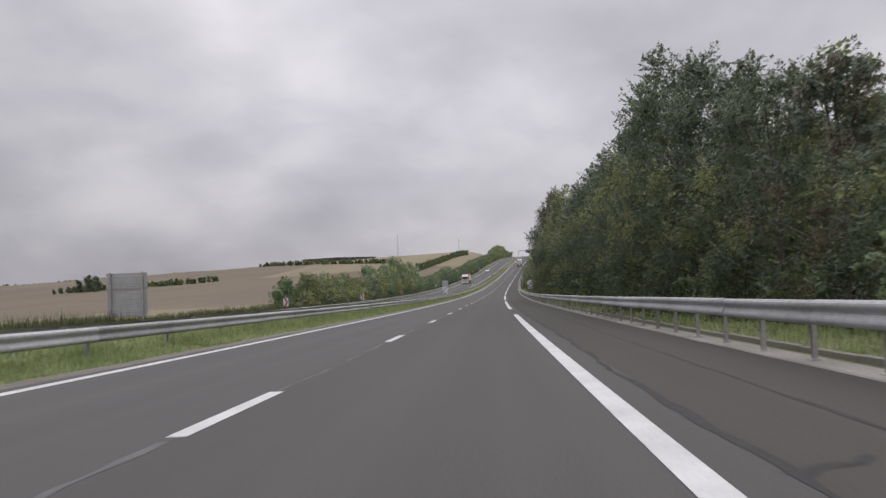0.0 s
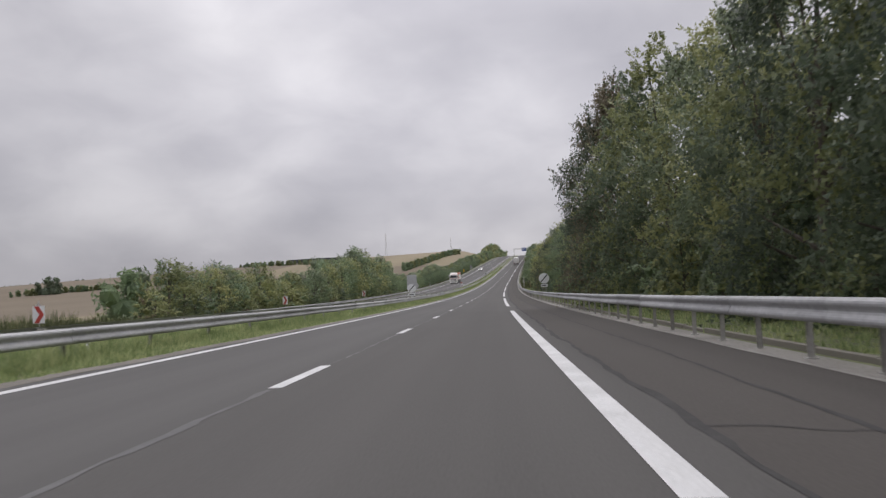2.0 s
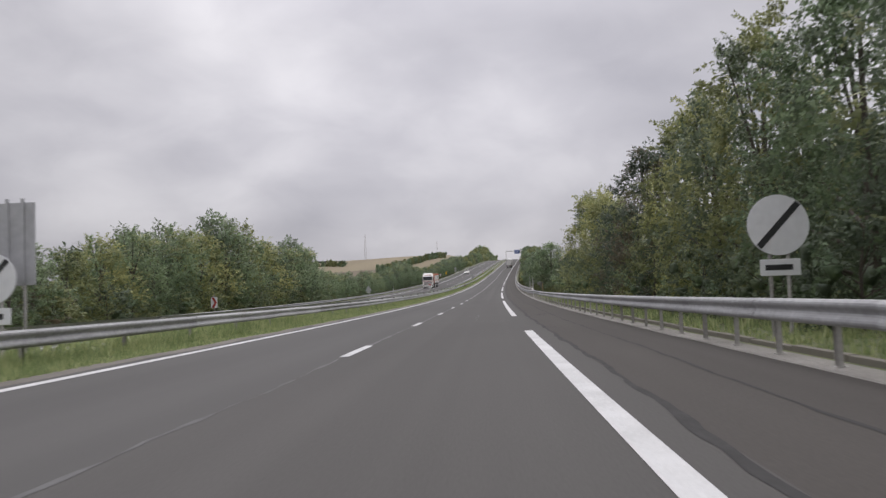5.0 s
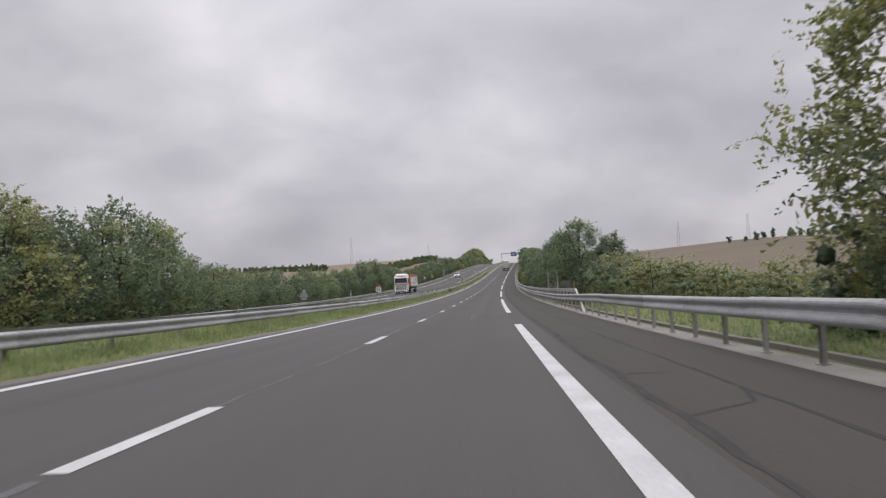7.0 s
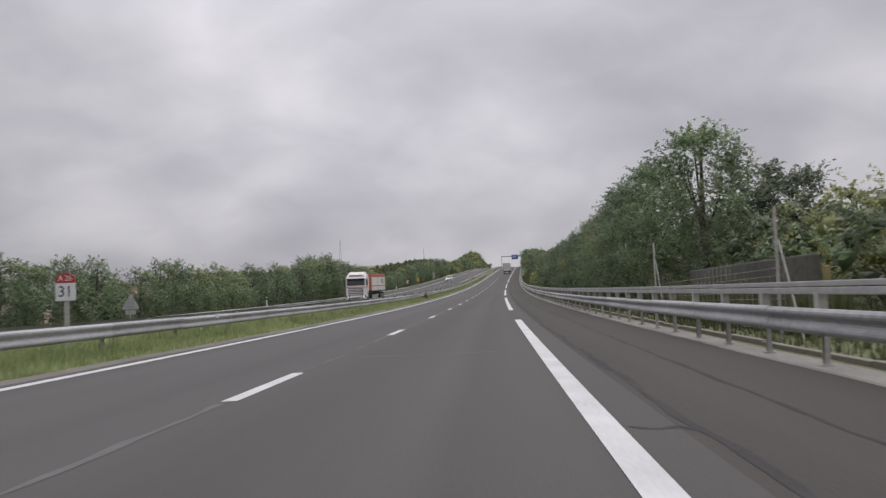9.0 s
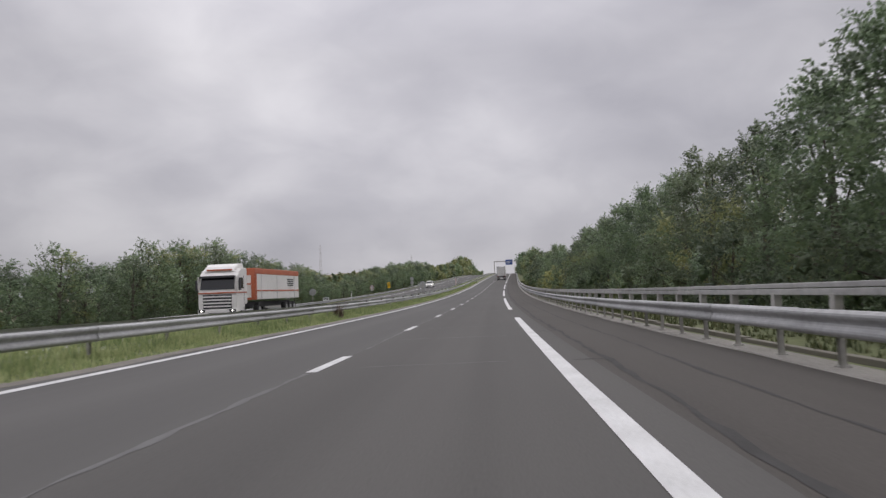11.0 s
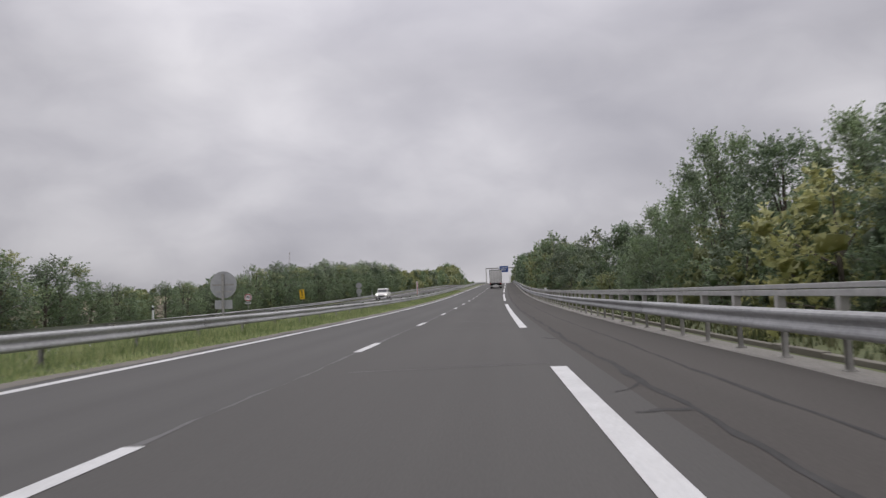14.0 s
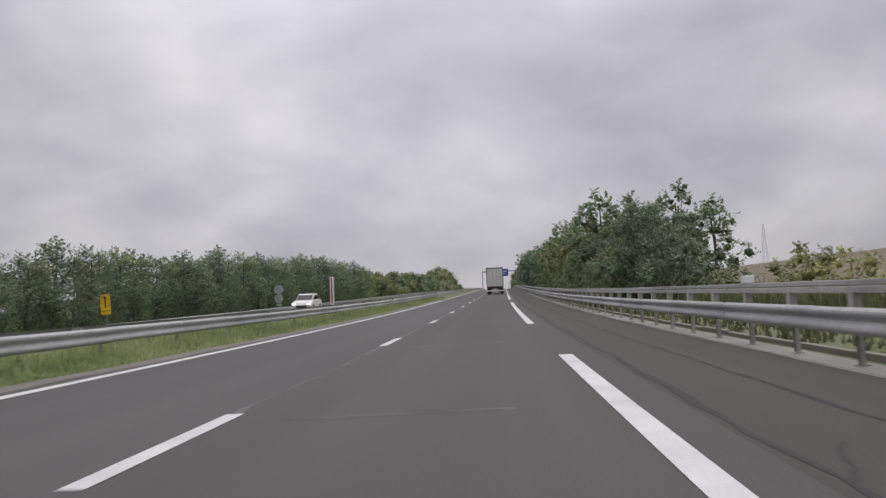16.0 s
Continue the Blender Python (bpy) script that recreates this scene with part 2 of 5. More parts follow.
SIGN_WHITE = material("sign_white", (0.62, 0.63, 0.63), (0.76, 0.77, 0.77), 0.4, 6, 1.0, 0.0)
SIGN_BACK = material("sign_back", (0.33, 0.335, 0.34), (0.48, 0.485, 0.49), 0.55, 6, 1.2, 0.05, metal=0.2)
SIGN_RED = material("sign_red", (0.34, 0.035, 0.03), (0.48, 0.07, 0.055), 0.45, 6, 1.0, 0.0)
SIGN_BLACK = material("sign_black", (0.015, 0.015, 0.016), (0.035, 0.035, 0.035), 0.5, 6, 1.0, 0.0)
SIGN_YELLOW = material("sign_yellow", (0.82, 0.47, 0.008), (0.90, 0.56, 0.015), 0.45, 6, 1.0, 0.0)
SIGN_BLUE = material("sign_blue", (0.02, 0.06, 0.22), (0.035, 0.09, 0.30), 0.45, 6, 1.0, 0.0)
ORANGE = material("orange_tarp", (0.40, 0.10, 0.045), (0.54, 0.16, 0.075), 0.6, 5, 0.8, 0.1)
BLACK = material("black_rubber", (0.012, 0.012, 0.012), (0.035, 0.034, 0.033), 0.85, 12, 1.0, 0.1)
DARK_FRAME = material("chassis_paint", (0.03, 0.03, 0.032), (0.07, 0.07, 0.072), 0.6, 9, 1.0, 0.1)
RIM = material("wheel_rim", (0.28, 0.28, 0.28), (0.46, 0.46, 0.46), 0.45, 9, 1.0, 0.05, metal=0.6)
WOOD_POST = material("weathered_wood", (0.20, 0.155, 0.075), (0.36, 0.29, 0.14), 0.85, 12, 1.0, 0.3, stretch=(1, 1, 0.15))
DRY_WEED = material("dry_weed", (0.11, 0.085, 0.065), (0.24, 0.185, 0.14), 0.9, 4, 1.0, 0.0, by_island=0.5)
RED_LAMP = material("tail_lamp", (0.30, 0.02, 0.015), (0.42, 0.04, 0.03), 0.3, 6, 1.0, 0.0)
HALL = material("hall_cladding", (0.055, 0.058, 0.068), (0.090, 0.093, 0.105), 0.6, 0.6, 0.05, 0.05)
GLASS = bpy.data.materials.new("vehicle_glass")
GLASS.use_nodes = True
GLASS.node_tree.nodes["Principled BSDF"].inputs["Base Color"].default_value = (0.018, 0.020, 0.022, 1)
GLASS.node_tree.nodes["Principled BSDF"].inputs["Roughness"].default_value = 0.08
LAMP_ON = bpy.data.materials.new("headlight_lit")
LAMP_ON.use_nodes = True
LAMP_ON.node_tree.nodes["Principled BSDF"].inputs["Emission Color"].default_value = (1, 0.97, 0.9, 1)
LAMP_ON.node_tree.nodes["Principled BSDF"].inputs["Emission Strength"].default_value = 2.5

for q in (TAR, ASPHALT, ASPHALT_SLOW, ASPHALT_SHOULDER):
    q.node_tree.nodes["Principled BSDF"].inputs["Specular IOR Level"].default_value = 0.2


# ---- mesh helpers
def mesh_from(name, verts, faces, mat, uvs=None, smooth=False):
    me = bpy.data.meshes.new(name)
    me.from_pydata([tuple(map(float, v)) for v in verts], [], [tuple(map(int, f)) for f in faces])
    for q in (mat if isinstance(mat, (list, tuple)) else [mat]):
        me.materials.append(q)
    if uvs is not None:
        layer = me.uv_layers.new(name="UVMap")
        idx = np.empty(len(me.loops), np.int32)
        me.loops.foreach_get("vertex_index", idx)
        layer.data.foreach_set("uv", np.asarray(uvs, np.float32)[idx].ravel())
    if smooth:
        me.polygons.foreach_set("use_smooth", [True] * len(me.polygons))
    me.update()
    return me


def part(name, bm, mat, parent, label=""):
    """Links a bmesh (or a mesh) as one object under a thing."""
    me = bm
    if isinstance(bm, bmesh.types.BMesh):
        me = bpy.data.meshes.new(name)
        bm.to_mesh(me)
        bm.free()
        me.materials.append(mat)
    ob = new(name, me)
    ob.parent = parent
    if label:
        ob["label"] = label
    return ob


def thing(name, label, category, m=None, group="", kind="", data=None):
    ob = tagged(new(name, data), label, category, group, kind)
    if m is not None:
        ob.matrix_world = m
    return ob


def box(bm, x0, x1, y0, y1, z0, z1, bevel=0.0):
    made = bmesh.ops.create_cube(bm, size=1.0, matrix=Matrix.Translation(((x0 + x1) / 2, (y0 + y1) / 2, (z0 + z1) / 2))
                                 @ Matrix.Diagonal((abs(x1 - x0), abs(y1 - y0), abs(z1 - z0), 1)))
    if bevel:
        edges = {e for v in made["verts"] for e in v.link_edges}
        bmesh.ops.bevel(bm, geom=list(edges), offset=bevel, segments=2, affect="EDGES", profile=0.6)
    return bm


def rod(bm, a, b, r0, r1=None, n=8):
    a, b = Vector(a), Vector(b)
    d = b - a
    m = Matrix.Translation((a + b) / 2) @ d.to_track_quat("Z", "Y").to_matrix().to_4x4()
    bmesh.ops.create_cone(bm, cap_ends=True, segments=n, radius1=r0, radius2=r0 if r1 is None else r1, depth=d.length, matrix=m)
    return bm


def outline(bm, points, y0, y1, bevel=0.0):
    """A plate or body: an outline in x and z, given depth from y0 to y1."""
    low = [bm.verts.new((x, y0, z)) for x, z in points]
    high = [bm.verts.new((x, y1, z)) for x, z in points]
    n = len(points)
    faces = [bm.faces.new(low), bm.faces.new(high[::-1])]
    for i in range(n):
        faces.append(bm.faces.new((low[(i + 1) % n], low[i], high[i], high[(i + 1) % n])))
    bmesh.ops.recalc_face_normals(bm, faces=faces)
    if bevel:
        bmesh.ops.bevel(bm, geom=list({e for f in faces[:2] for e in f.edges}), offset=bevel, segments=2, affect="EDGES")
    return bm


def disc(bm, r, y0, y1, x=0.0, z=0.0, n=36):
    return outline(bm, [(x + r * math.cos(2 * math.pi * i / n), z + r * math.sin(2 * math.pi * i / n)) for i in range(n)], y0, y1)


def fresh():
    return bmesh.new()


def ribbon(name, stations, offs, ups, mat, wobble=None):
    """A strip that follows the road: stations by offsets; u is the offset, v the station."""
    stations, offs, ups = np.asarray(stations, float), np.asarray(offs, float), np.asarray(ups, float)
    ns, no = len(stations), len(offs)
    ss = np.repeat(stations, no)
    oo = np.tile(offs, ns)
    uu = np.tile(ups, ns)
    if wobble is not None:
        oo = oo + np.repeat(wobble(stations), no)
    i, j = np.meshgrid(np.arange(ns - 1), np.arange(no - 1), indexing="ij")
    a = (i * no + j).ravel()
    faces = np.stack([a, a + 1, a + no + 1, a + no], -1)
    return mesh_from(name, road(ss, oo, uu), faces, mat, np.stack([oo, ss], -1))


def writing(text, size, mat, parent, m, name="lettering"):
    """Lettering as a mesh, middle at the pose m (it reads from -y)."""
    curve = bpy.data.curves.new("letters", "FONT")
    curve.body, curve.size, curve.align_x, curve.align_y, curve.extrude = text, size, "CENTER", "CENTER", 0.002
    temp = bpy.data.objects.new("letters", curve)
    scene.collection.objects.link(temp)
    me = bpy.data.meshes.new_from_object(temp.evaluated_get(bpy.context.evaluated_depsgraph_get()))
    bpy.data.objects.remove(temp)
    bpy.data.curves.remove(curve)
    me.materials.clear()
    me.materials.append(mat)
    ob = new(name, me)
    ob.parent = parent
    ob.matrix_local = m @ pose(0, 0, 0, 90, 0, 0)
    return ob


def ease(x, a, b):
    q = np.clip((np.asarray(x, float) - a) / (b - a), 0, 1)
    return q * q * (3 - 2 * q)

# ---- the ground: one sheet to the horizon, in the road's own stations and offsets
def ground_up(s, off):
    """Height of the land above the road's line."""
    s, off = np.broadcast_arrays(np.asarray(s, float), np.asarray(off, float))
    right, left = np.maximum(off - 8.6, 0), np.maximum(-off - 21.6, 0)
    up = -0.03 - 0.30 * ease(-off, 8.3, 19.4)
    up = up + 0.19 * ease(-off, 5.0, 6.3) * (1 - ease(-off, 6.9, 8.1))
    up = up + np.where(off > 7.2, 0.10 * ease(off, 7.2, 8.2), 0)
    rise = np.minimum(right - 26, 170)
    up = up - 0.9 * ease(right, 0.5, 14) + np.maximum(rise, 0) * (0.030 + 0.040 * ease(s, 180, 480)) * (1 + 0.32 * ease(s, 380, 500) * (1 - ease(s, 680, 860))) * (1 - 0.35 * ease(right, 120, 190))
    up = up - 1.3 * ease(left, 0.5, 14) - 0.033 * np.minimum(left, 900) + 13.0 * ease(s, 480, 1000) * ease(left, 4, 60)
    wave = 0.25 * np.sin(s * 0.031 + off * 0.05) + 0.18 * np.sin(off * 0.083 - s * 0.017)
    return up + wave * ease(np.abs(off + 7), 24, 60)


g_s = np.concatenate([np.arange(-600, -60, 20), np.arange(-60, 620, 4), np.arange(620, 1500, 14), np.arange(1500, 3901, 60)])
g_off = np.concatenate([-np.geomspace(2600, 32, 34), np.arange(-30, -21, 1.2), [-20.6, -20.1, -8.4, -8.2, -7.6, -7.1, -6.6, -6.1, -5.6, -5.1, -4.35, -4.1, 7.0, 7.25, 7.6, 8.2],
                        np.arange(9, 24, 1.5), np.geomspace(25, 2600, 34)])
gs, go = np.repeat(g_s, len(g_off)), np.tile(g_off, len(g_s))
i, j = np.meshgrid(np.arange(len(g_s) - 1), np.arange(len(g_off) - 1), indexing="ij")
a = (i * len(g_off) + j).ravel()
ground_mesh = mesh_from("ground", road(gs, go, ground_up(gs, go) - np.where((go > -20.6) & (go < 7.0), 0.25, 0) * ((go < -8.3) | (go > -4.2))),
                        np.stack([a, a + 1, a + len(g_off) + 1, a + len(g_off)], -1), [GRASS_SOIL, FIELD, FIELD_FAR, MEADOW], np.stack([go, gs], -1))
mid_s = (g_s[i.ravel()] + g_s[i.ravel() + 1]) / 2
mid_o = (g_off[j.ravel()] + g_off[j.ravel() + 1]) / 2
zone = np.zeros(len(a), np.int32)
zone[(mid_o < -31)] = 1
zone[(mid_o < -31) & (mid_s > 300)] = 2
zone[(mid_o < -31) & (mid_s > 620) & (mid_o > -200)] = 1
zone[(mid_o < -420) & (mid_s < 420)] = 3
zone[(mid_o > 27)] = 2
zone[(mid_o > 230)] = 3
zone[(np.abs(mid_o) > 1300)] = 3
ground_mesh.polygons.foreach_set("material_index", zone)
ground_mesh.polygons.foreach_set("use_smooth", [True] * len(ground_mesh.polygons))
tagged(new("ground", ground_mesh), "grassy verges and dry harvested fields rolling to the horizon", "ground", kind="structure")

# ---- carriageways, shoulders, gutter and kerb
S_ROAD = np.concatenate([np.arange(-300, -40, 10), np.arange(-40, 560, 2), np.arange(560, 1601, 8)])
tagged(new("road", ribbon("road", S_ROAD, [-4.05, -3.65, -1.8, 0], [0] * 4, ASPHALT)),
       "grey worn asphalt of the motorway's fast lane", "road", kind="structure")
tagged(new("road_slow_lane", ribbon("road_slow_lane", S_ROAD, [0, 1.8, 4.05], [0] * 3, ASPHALT_SLOW)),
       "grey worn asphalt of the motorway's slow lane", "road", kind="structure")
tagged(new("hard_shoulder", ribbon("hard_shoulder", S_ROAD, [4.05, 5.2, 6.36], [0, 0, 0], ASPHALT_SHOULDER)),
       "brownish cracked asphalt hard shoulder beside the motorway lanes", "road shoulder", kind="structure")
tagged(new("road_opposite", ribbon("road_opposite", S_ROAD, [-19.4, -16.55, -13, -9.35, -8.25], [-0.30, -0.225, -0.13, -0.03, 0.0], ASPHALT)),
       "grey asphalt of the opposite motorway carriageway", "road", kind="structure")
tagged(new("dirt_edge", ribbon("dirt_edge", S_ROAD, [-4.52, -4.28, -4.03], [0.0, 0.014, 0.002], SOIL,
                               lambda s: 0.05 * np.sin(s * 0.9) + 0.04 * np.sin(s * 2.3))), "bare soil along the asphalt edge of the median", "soil", kind="structure")
tagged(new("gutter", ribbon("gutter", S_ROAD, [6.36, 6.38, 6.62, 6.86, 6.9], [0.0, 0.018, 0.005, 0.016, -0.1], CONCRETE,
                            lambda s: 0.012 * np.sin(s * 0.7) + 0.02 * np.sin(s * 1.9) * np.sin(s * 0.13) + 0.012 * np.sin(s * 3.1))), "pale concrete gutter strip under the guard rail", "gutter", kind="structure")
kerb = thing("kerb", "low dirty concrete kerb stones behind the guard rail", "kerb", kind="structure")
kerb_mesh = bpy.data.meshes.new("kerb_stone")
bm = fresh()
box(bm, -0.07, 0.07, -0.99, 0.99, -0.12, 0.10, 0.012)
bm.to_mesh(kerb_mesh)
bm.free()
kerb_mesh.materials.append(KERB)
rng = random.Random(5)
for k in range(236):
    q = new("kerb_stone", kerb_mesh)
    q.parent = kerb
    q.matrix_world = stand(-10 + 2 * k, 7.22 + rng.uniform(-0.012, 0.012), rng.uniform(-0.06, -0.03), rng.uniform(-0.3, 0.3), slope=True)

# ---- paint
markings = thing("road_marking", "white road paint lines on the near carriageway", "road marking", kind="structure")
dash_mesh = mesh_from("lane_dash", [(x, y, 0) for y in (-1.5, -0.5, 0.5, 1.5) for x in (-0.085, 0.085)],
                      [(2 * k, 2 * k + 1, 2 * k + 3, 2 * k + 2) for k in range(3)], PAINT, [(x, y) for y in (-1.5, -0.5, 0.5, 1.5) for x in (-0.085, 0.085)])
for k in range(-3, 75):
    q = new("lane_dash", dash_mesh)
    q.parent = markings
    q.matrix_world = stand(6.39 + 13 * k + 1.5, 0, 0.005, slope=True)
for k in range(-2, 17):
    end = 40.0 + 52.17 * k
    end += float(np.interp(end, (0, 100, 150, 210, 290, 330, 450), (0, 0, -0.6, -0.6, -0.35, -0.2, 0)))
    q = new("edge_line", ribbon("edge_line", np.linspace(end - 39.4, end, 20), [3.435, 3.66], [0.005, 0.005], PAINT))
    q.parent = markings
q = new("median_line", ribbon("median_line", S_ROAD, [-3.76, -3.54], [0.005, 0.005], PAINT))
q.parent = markings
far_markings = thing("road_marking", "white road paint lines on the opposite carriageway", "road marking", kind="structure")
for off, wide in ((-9.35, 0.11), (-16.55, 0.11)):
    q = new("edge_line", ribbon("edge_line", S_ROAD, [off - wide, off + wide], [0.005 + 0.027 * (off + 8.25)] * 2, PAINT))
    q.parent = far_markings
for k in range(-3, 75):
    q = new("lane_dash", dash_mesh)
    q.parent = far_markings
    q.matrix_world = stand(3.0 + 13 * k + 1.5, -13.0, -0.124, slope=True)

# ---- repairs: the seam along the lane line, sealed cracks, scrapes
repairs = thing("road_repair", "dark sealed cracks, a pale seam and scrapes in the asphalt", "road repair", kind="structure")


def strip(name, stations, offs, widths, mat, up=0.003):
    """A thin band along a wandering line."""
    stations, offs, widths = (np.asarray(v, float) for v in (stations, offs, widths))
    d_s, d_o = np.gradient(stations), np.gradient(offs)
    n = np.hypot(d_s, d_o) + 1e-9
    ns, no = -d_o / n, d_s / n
    ss = np.stack([stations - ns * widths / 2, stations + ns * widths / 2], -1).ravel()
    oo = np.stack([offs - no * widths / 2, offs + no * widths / 2], -1).ravel()
    k = np.arange(len(stations) - 1) * 2
    q = new(name, mesh_from(name, road(ss, oo, up), np.stack([k, k + 1, k + 3, k + 2], -1), mat, np.stack([oo, ss], -1)))
    q.parent = repairs
    return q


rs = np.random.RandomState(8)


def wander(s, seed, size, length):
    r = np.random.RandomState(seed)
    v = 0
    for k in range(4):
        v = v + size / (k + 1) * np.sin(s * (k + 1) * 2 * math.pi / length + r.uniform(0, 6.3))
    return v


s_all = np.arange(-20, 560, 0.35)
for k in range(-3, 46):
    s_seam = np.arange(6.39 + 13 * k + 3.05, 6.39 + 13 * k + 12.9, 0.25)
    strip("seam", s_seam, wander(s_seam, 1, 0.022, 17) + wander(s_seam, 5, 0.012, 1.9), np.abs(0.05 + 0.03 * np.sin(s_seam * 0.37) + 0.025 * np.sin(s_seam * 2.3) + 0.02 * np.sin(s_seam * 5.9)), SEAM, 0.0025)
JOINT_OFF = ((-20, 4.05), (60, 4.03), (140, 4.06), (180, 4.20), (232, 4.16), (285, 4.25), (350, 4.31), (372, 4.22), (395, 4.12), (410, 4.22), (560, 4.2))


def joint(s):
    """Offset of the sealed joint between the slow lane and the shoulder."""
    return np.interp(s, *zip(*JOINT_OFF)) + wander(s, 2, 0.03, 29) + wander(s, 11, 0.022, 4.3)


for where, wide, seed in ((joint(s_all), 0.085, 2), (5.15 + wander(s_all, 3, 0.03, 37) + wander(s_all, 12, 0.012, 3.1), 0.05, 3)):
    strip("crack_seal", s_all, where, wide * (1.0 + 0.4 * np.sin(s_all * 0.83 + seed) * np.sin(s_all * 0.21) + 0.22 * np.sin(s_all * 2.9) + 0.15 * np.sin(s_all * 7.1)), TAR)
# sealed cracks that leave the joint: station, reach across, drift along, width
for s0, reach, drift, wide in ((4.6, 0.6, 0.4, 0.12), (54.9, 1.1, -0.5, 0.05), (72.5, -0.15, 1.6, 0.05), (107, 0.3, 2.6, 0.05), (145.4, 0.5, 0.1, 0.10), (180.2, 0.6, 0.1, 0.04),
                               (187.5, 0.95, -0.1, 0.10), (225, -0.45, 0.1, 0.06), (251, 0.8, 0.6, 0.05), (280.1, -0.5, 0.0, 0.12), (289.2, -0.55, 0.0, 0.12), (301, -0.3, 1.2, 0.04),
                               (321.2, -0.45, -0.3, 0.05), (339.8, -0.5, -0.6, 0.22), (348.5, -0.5, -0.1, 0.14), (350.6, -0.4, -0.9, 0.05), (359.3, -0.5, 0.9, 0.16), (389, -0.45, 0.1, 0.08),
                               (396, 0.4, 1.1, 0.05), (421, 0.7, 0.5, 0.05)):
    u = np.linspace(0, 1, 22)
    strip("crack_seal", s0 + drift * u + 0.05 * np.sin(u * 9 + s0), joint(s0) + reach * u + 0.03 * np.sin(u * 7 + s0), wide * (0.8 + 0.4 * np.sin(u * 7 + s0) ** 2) * (1.15 - 0.6 * u), TAR, 0.0035)
# winding seals: stations and offsets that they pass, rounded off
for way, wide in ((((154.9, 4.05), (155.7, 4.08), (155.95, 4.4), (156.2, 4.78), (156.6, 4.84), (157.0, 4.68), (157.5, 4.55), (158.0, 4.74), (158.5, 4.98), (159.0, 4.95), (159.5, 4.55)), 0.15),
                  (((176.9, 4.22), (177.2, 4.5), (177.6, 4.95), (178.2, 5.08), (178.7, 5.14)), 0.06)):
    u = np.linspace(0, 1, 90)
    knots = np.linspace(0, 1, len(way))
    soft = np.exp(-np.linspace(-2, 2, 11) ** 2)
    s_way, o_way = (np.convolve(np.pad(np.interp(u, knots, v), 5, "edge"), soft / soft.sum(), "valid") for v in zip(*way))
    strip("crack_seal", s_way, o_way, wide * (0.75 + 0.3 * np.sin(u * 11) + 0.15 * np.sin(u * 23)) * (1 - 0.5 * u ** 4), TAR, 0.004)
# pale scrapes across the slow lane and a few wandering along it: station, first offset, reach
for s0, a0, reach in ((32.5, -1.6, 1.5), (96, 0.3, 2.2), (151.5, 0.2, 3.2), (158, 0.6, 1.4), (209, 0.5, 1.8), (233, 0.4, 2.4), (246, 0.3, 2.2), (258, 0.8, 2.0), (269, 0.3, 2.6), (280, 0.6, 2.2),
                      (287.5, 0.4, 2.5), (293.4, 0.5, 2.3), (303.5, 0.7, 2.0), (311.8, 0.6, 2.3), (322, 0.4, 2.6), (333.5, 0.5, 2.4), (344, 0.9, 1.9), (353, 0.6, 2.9), (366.8, 0.4, 2.6),
                      (371.1, 2.2, 0.9), (384, 0.5, 2.2), (391, 0.8, 2.0), (398.9, 0.6, 2.0), (408.6, 0.5, 2.1), (421, 0.4, 2.4), (434, 0.6, 2.0), (375.65, 0.25, 2.4)):
    u = np.linspace(0, 1, 26)
    strip("scrape", s0 + rs.uniform(0.05, 0.5) * u + 0.02 * np.sin(u * 13 + s0), a0 + reach * u, 0.02 + 0.07 * rs.uniform(0.4, 1) * np.abs(np.sin(u * 5 + s0)), SCRATCH, 0.003)
for s0, a0, bend in ((152.5, 2.0, 0.05), (200.5, 1.95, 0.03)):
    u = np.linspace(0, 1, 40)
    strip("scrape", s0 + 6.5 * u, a0 + bend * np.sin(u * 10) + 0.012 * np.sin(u * 31), 0.012 + 0.05 * np.abs(np.sin(u * 9)) * u, SCRATCH, 0.0032)
u = np.linspace(0, 1, 30)
strip("scrape", 373.4 - 1.45 * u ** 0.75, 1.28 + 1.2 * u, 0.02 + 0.035 * np.sin(u * 3.1), SCRATCH, 0.0032)

# ---- guard rails
W_BEAM = ((0.012, 0.000), (0.040, 0.010), (0.074, 0.036), (0.081, 0.062), (0.075, 0.088), (0.046, 0.128), (0.036, 0.155), (0.046, 0.182), (0.075, 0.222),
          (0.081, 0.248), (0.074, 0.274), (0.040, 0.300), (0.012, 0.310))


def post_station(s0, step, k):
    """Where the posts stand: the beams run a little longer than their nominal length."""
    s = s0 + step * k
    return s + float(np.interp(s, (0, 100, 150, 290, 330, 450), (0, 0, -0.65, -0.55, -0.1, 0)))


def beam_mesh(name, length, side, profile=W_BEAM, thick=0.004):
    """A beam 'length' long on y; its face looks towards side (-1: to -x)."""
    pts = [(side * x, z) for x, z in profile] + [(side * (x - thick * 4), z) for x, z in reversed(profile)]
    n = len(pts)
    verts = [(x, y, z) for y in (-length / 2 - 0.05, length / 2 + 0.05) for x, z in pts]
    faces = [(k, (k + 1) % n, n + (k + 1) % n, n + k) for k in range(n)] + [tuple(range(n))[::-1], tuple(range(n, 2 * n))]
    uv = [(z, y) for y in (0, length) for x, z in pts]
    me = mesh_from(name, verts, faces, GALVANISED, uv)
    bm = bmesh.new()
    bm.from_mesh(me)
    bmesh.ops.recalc_face_normals(bm, faces=bm.faces)
    bm.to_mesh(me)
    bm.free()
    return me


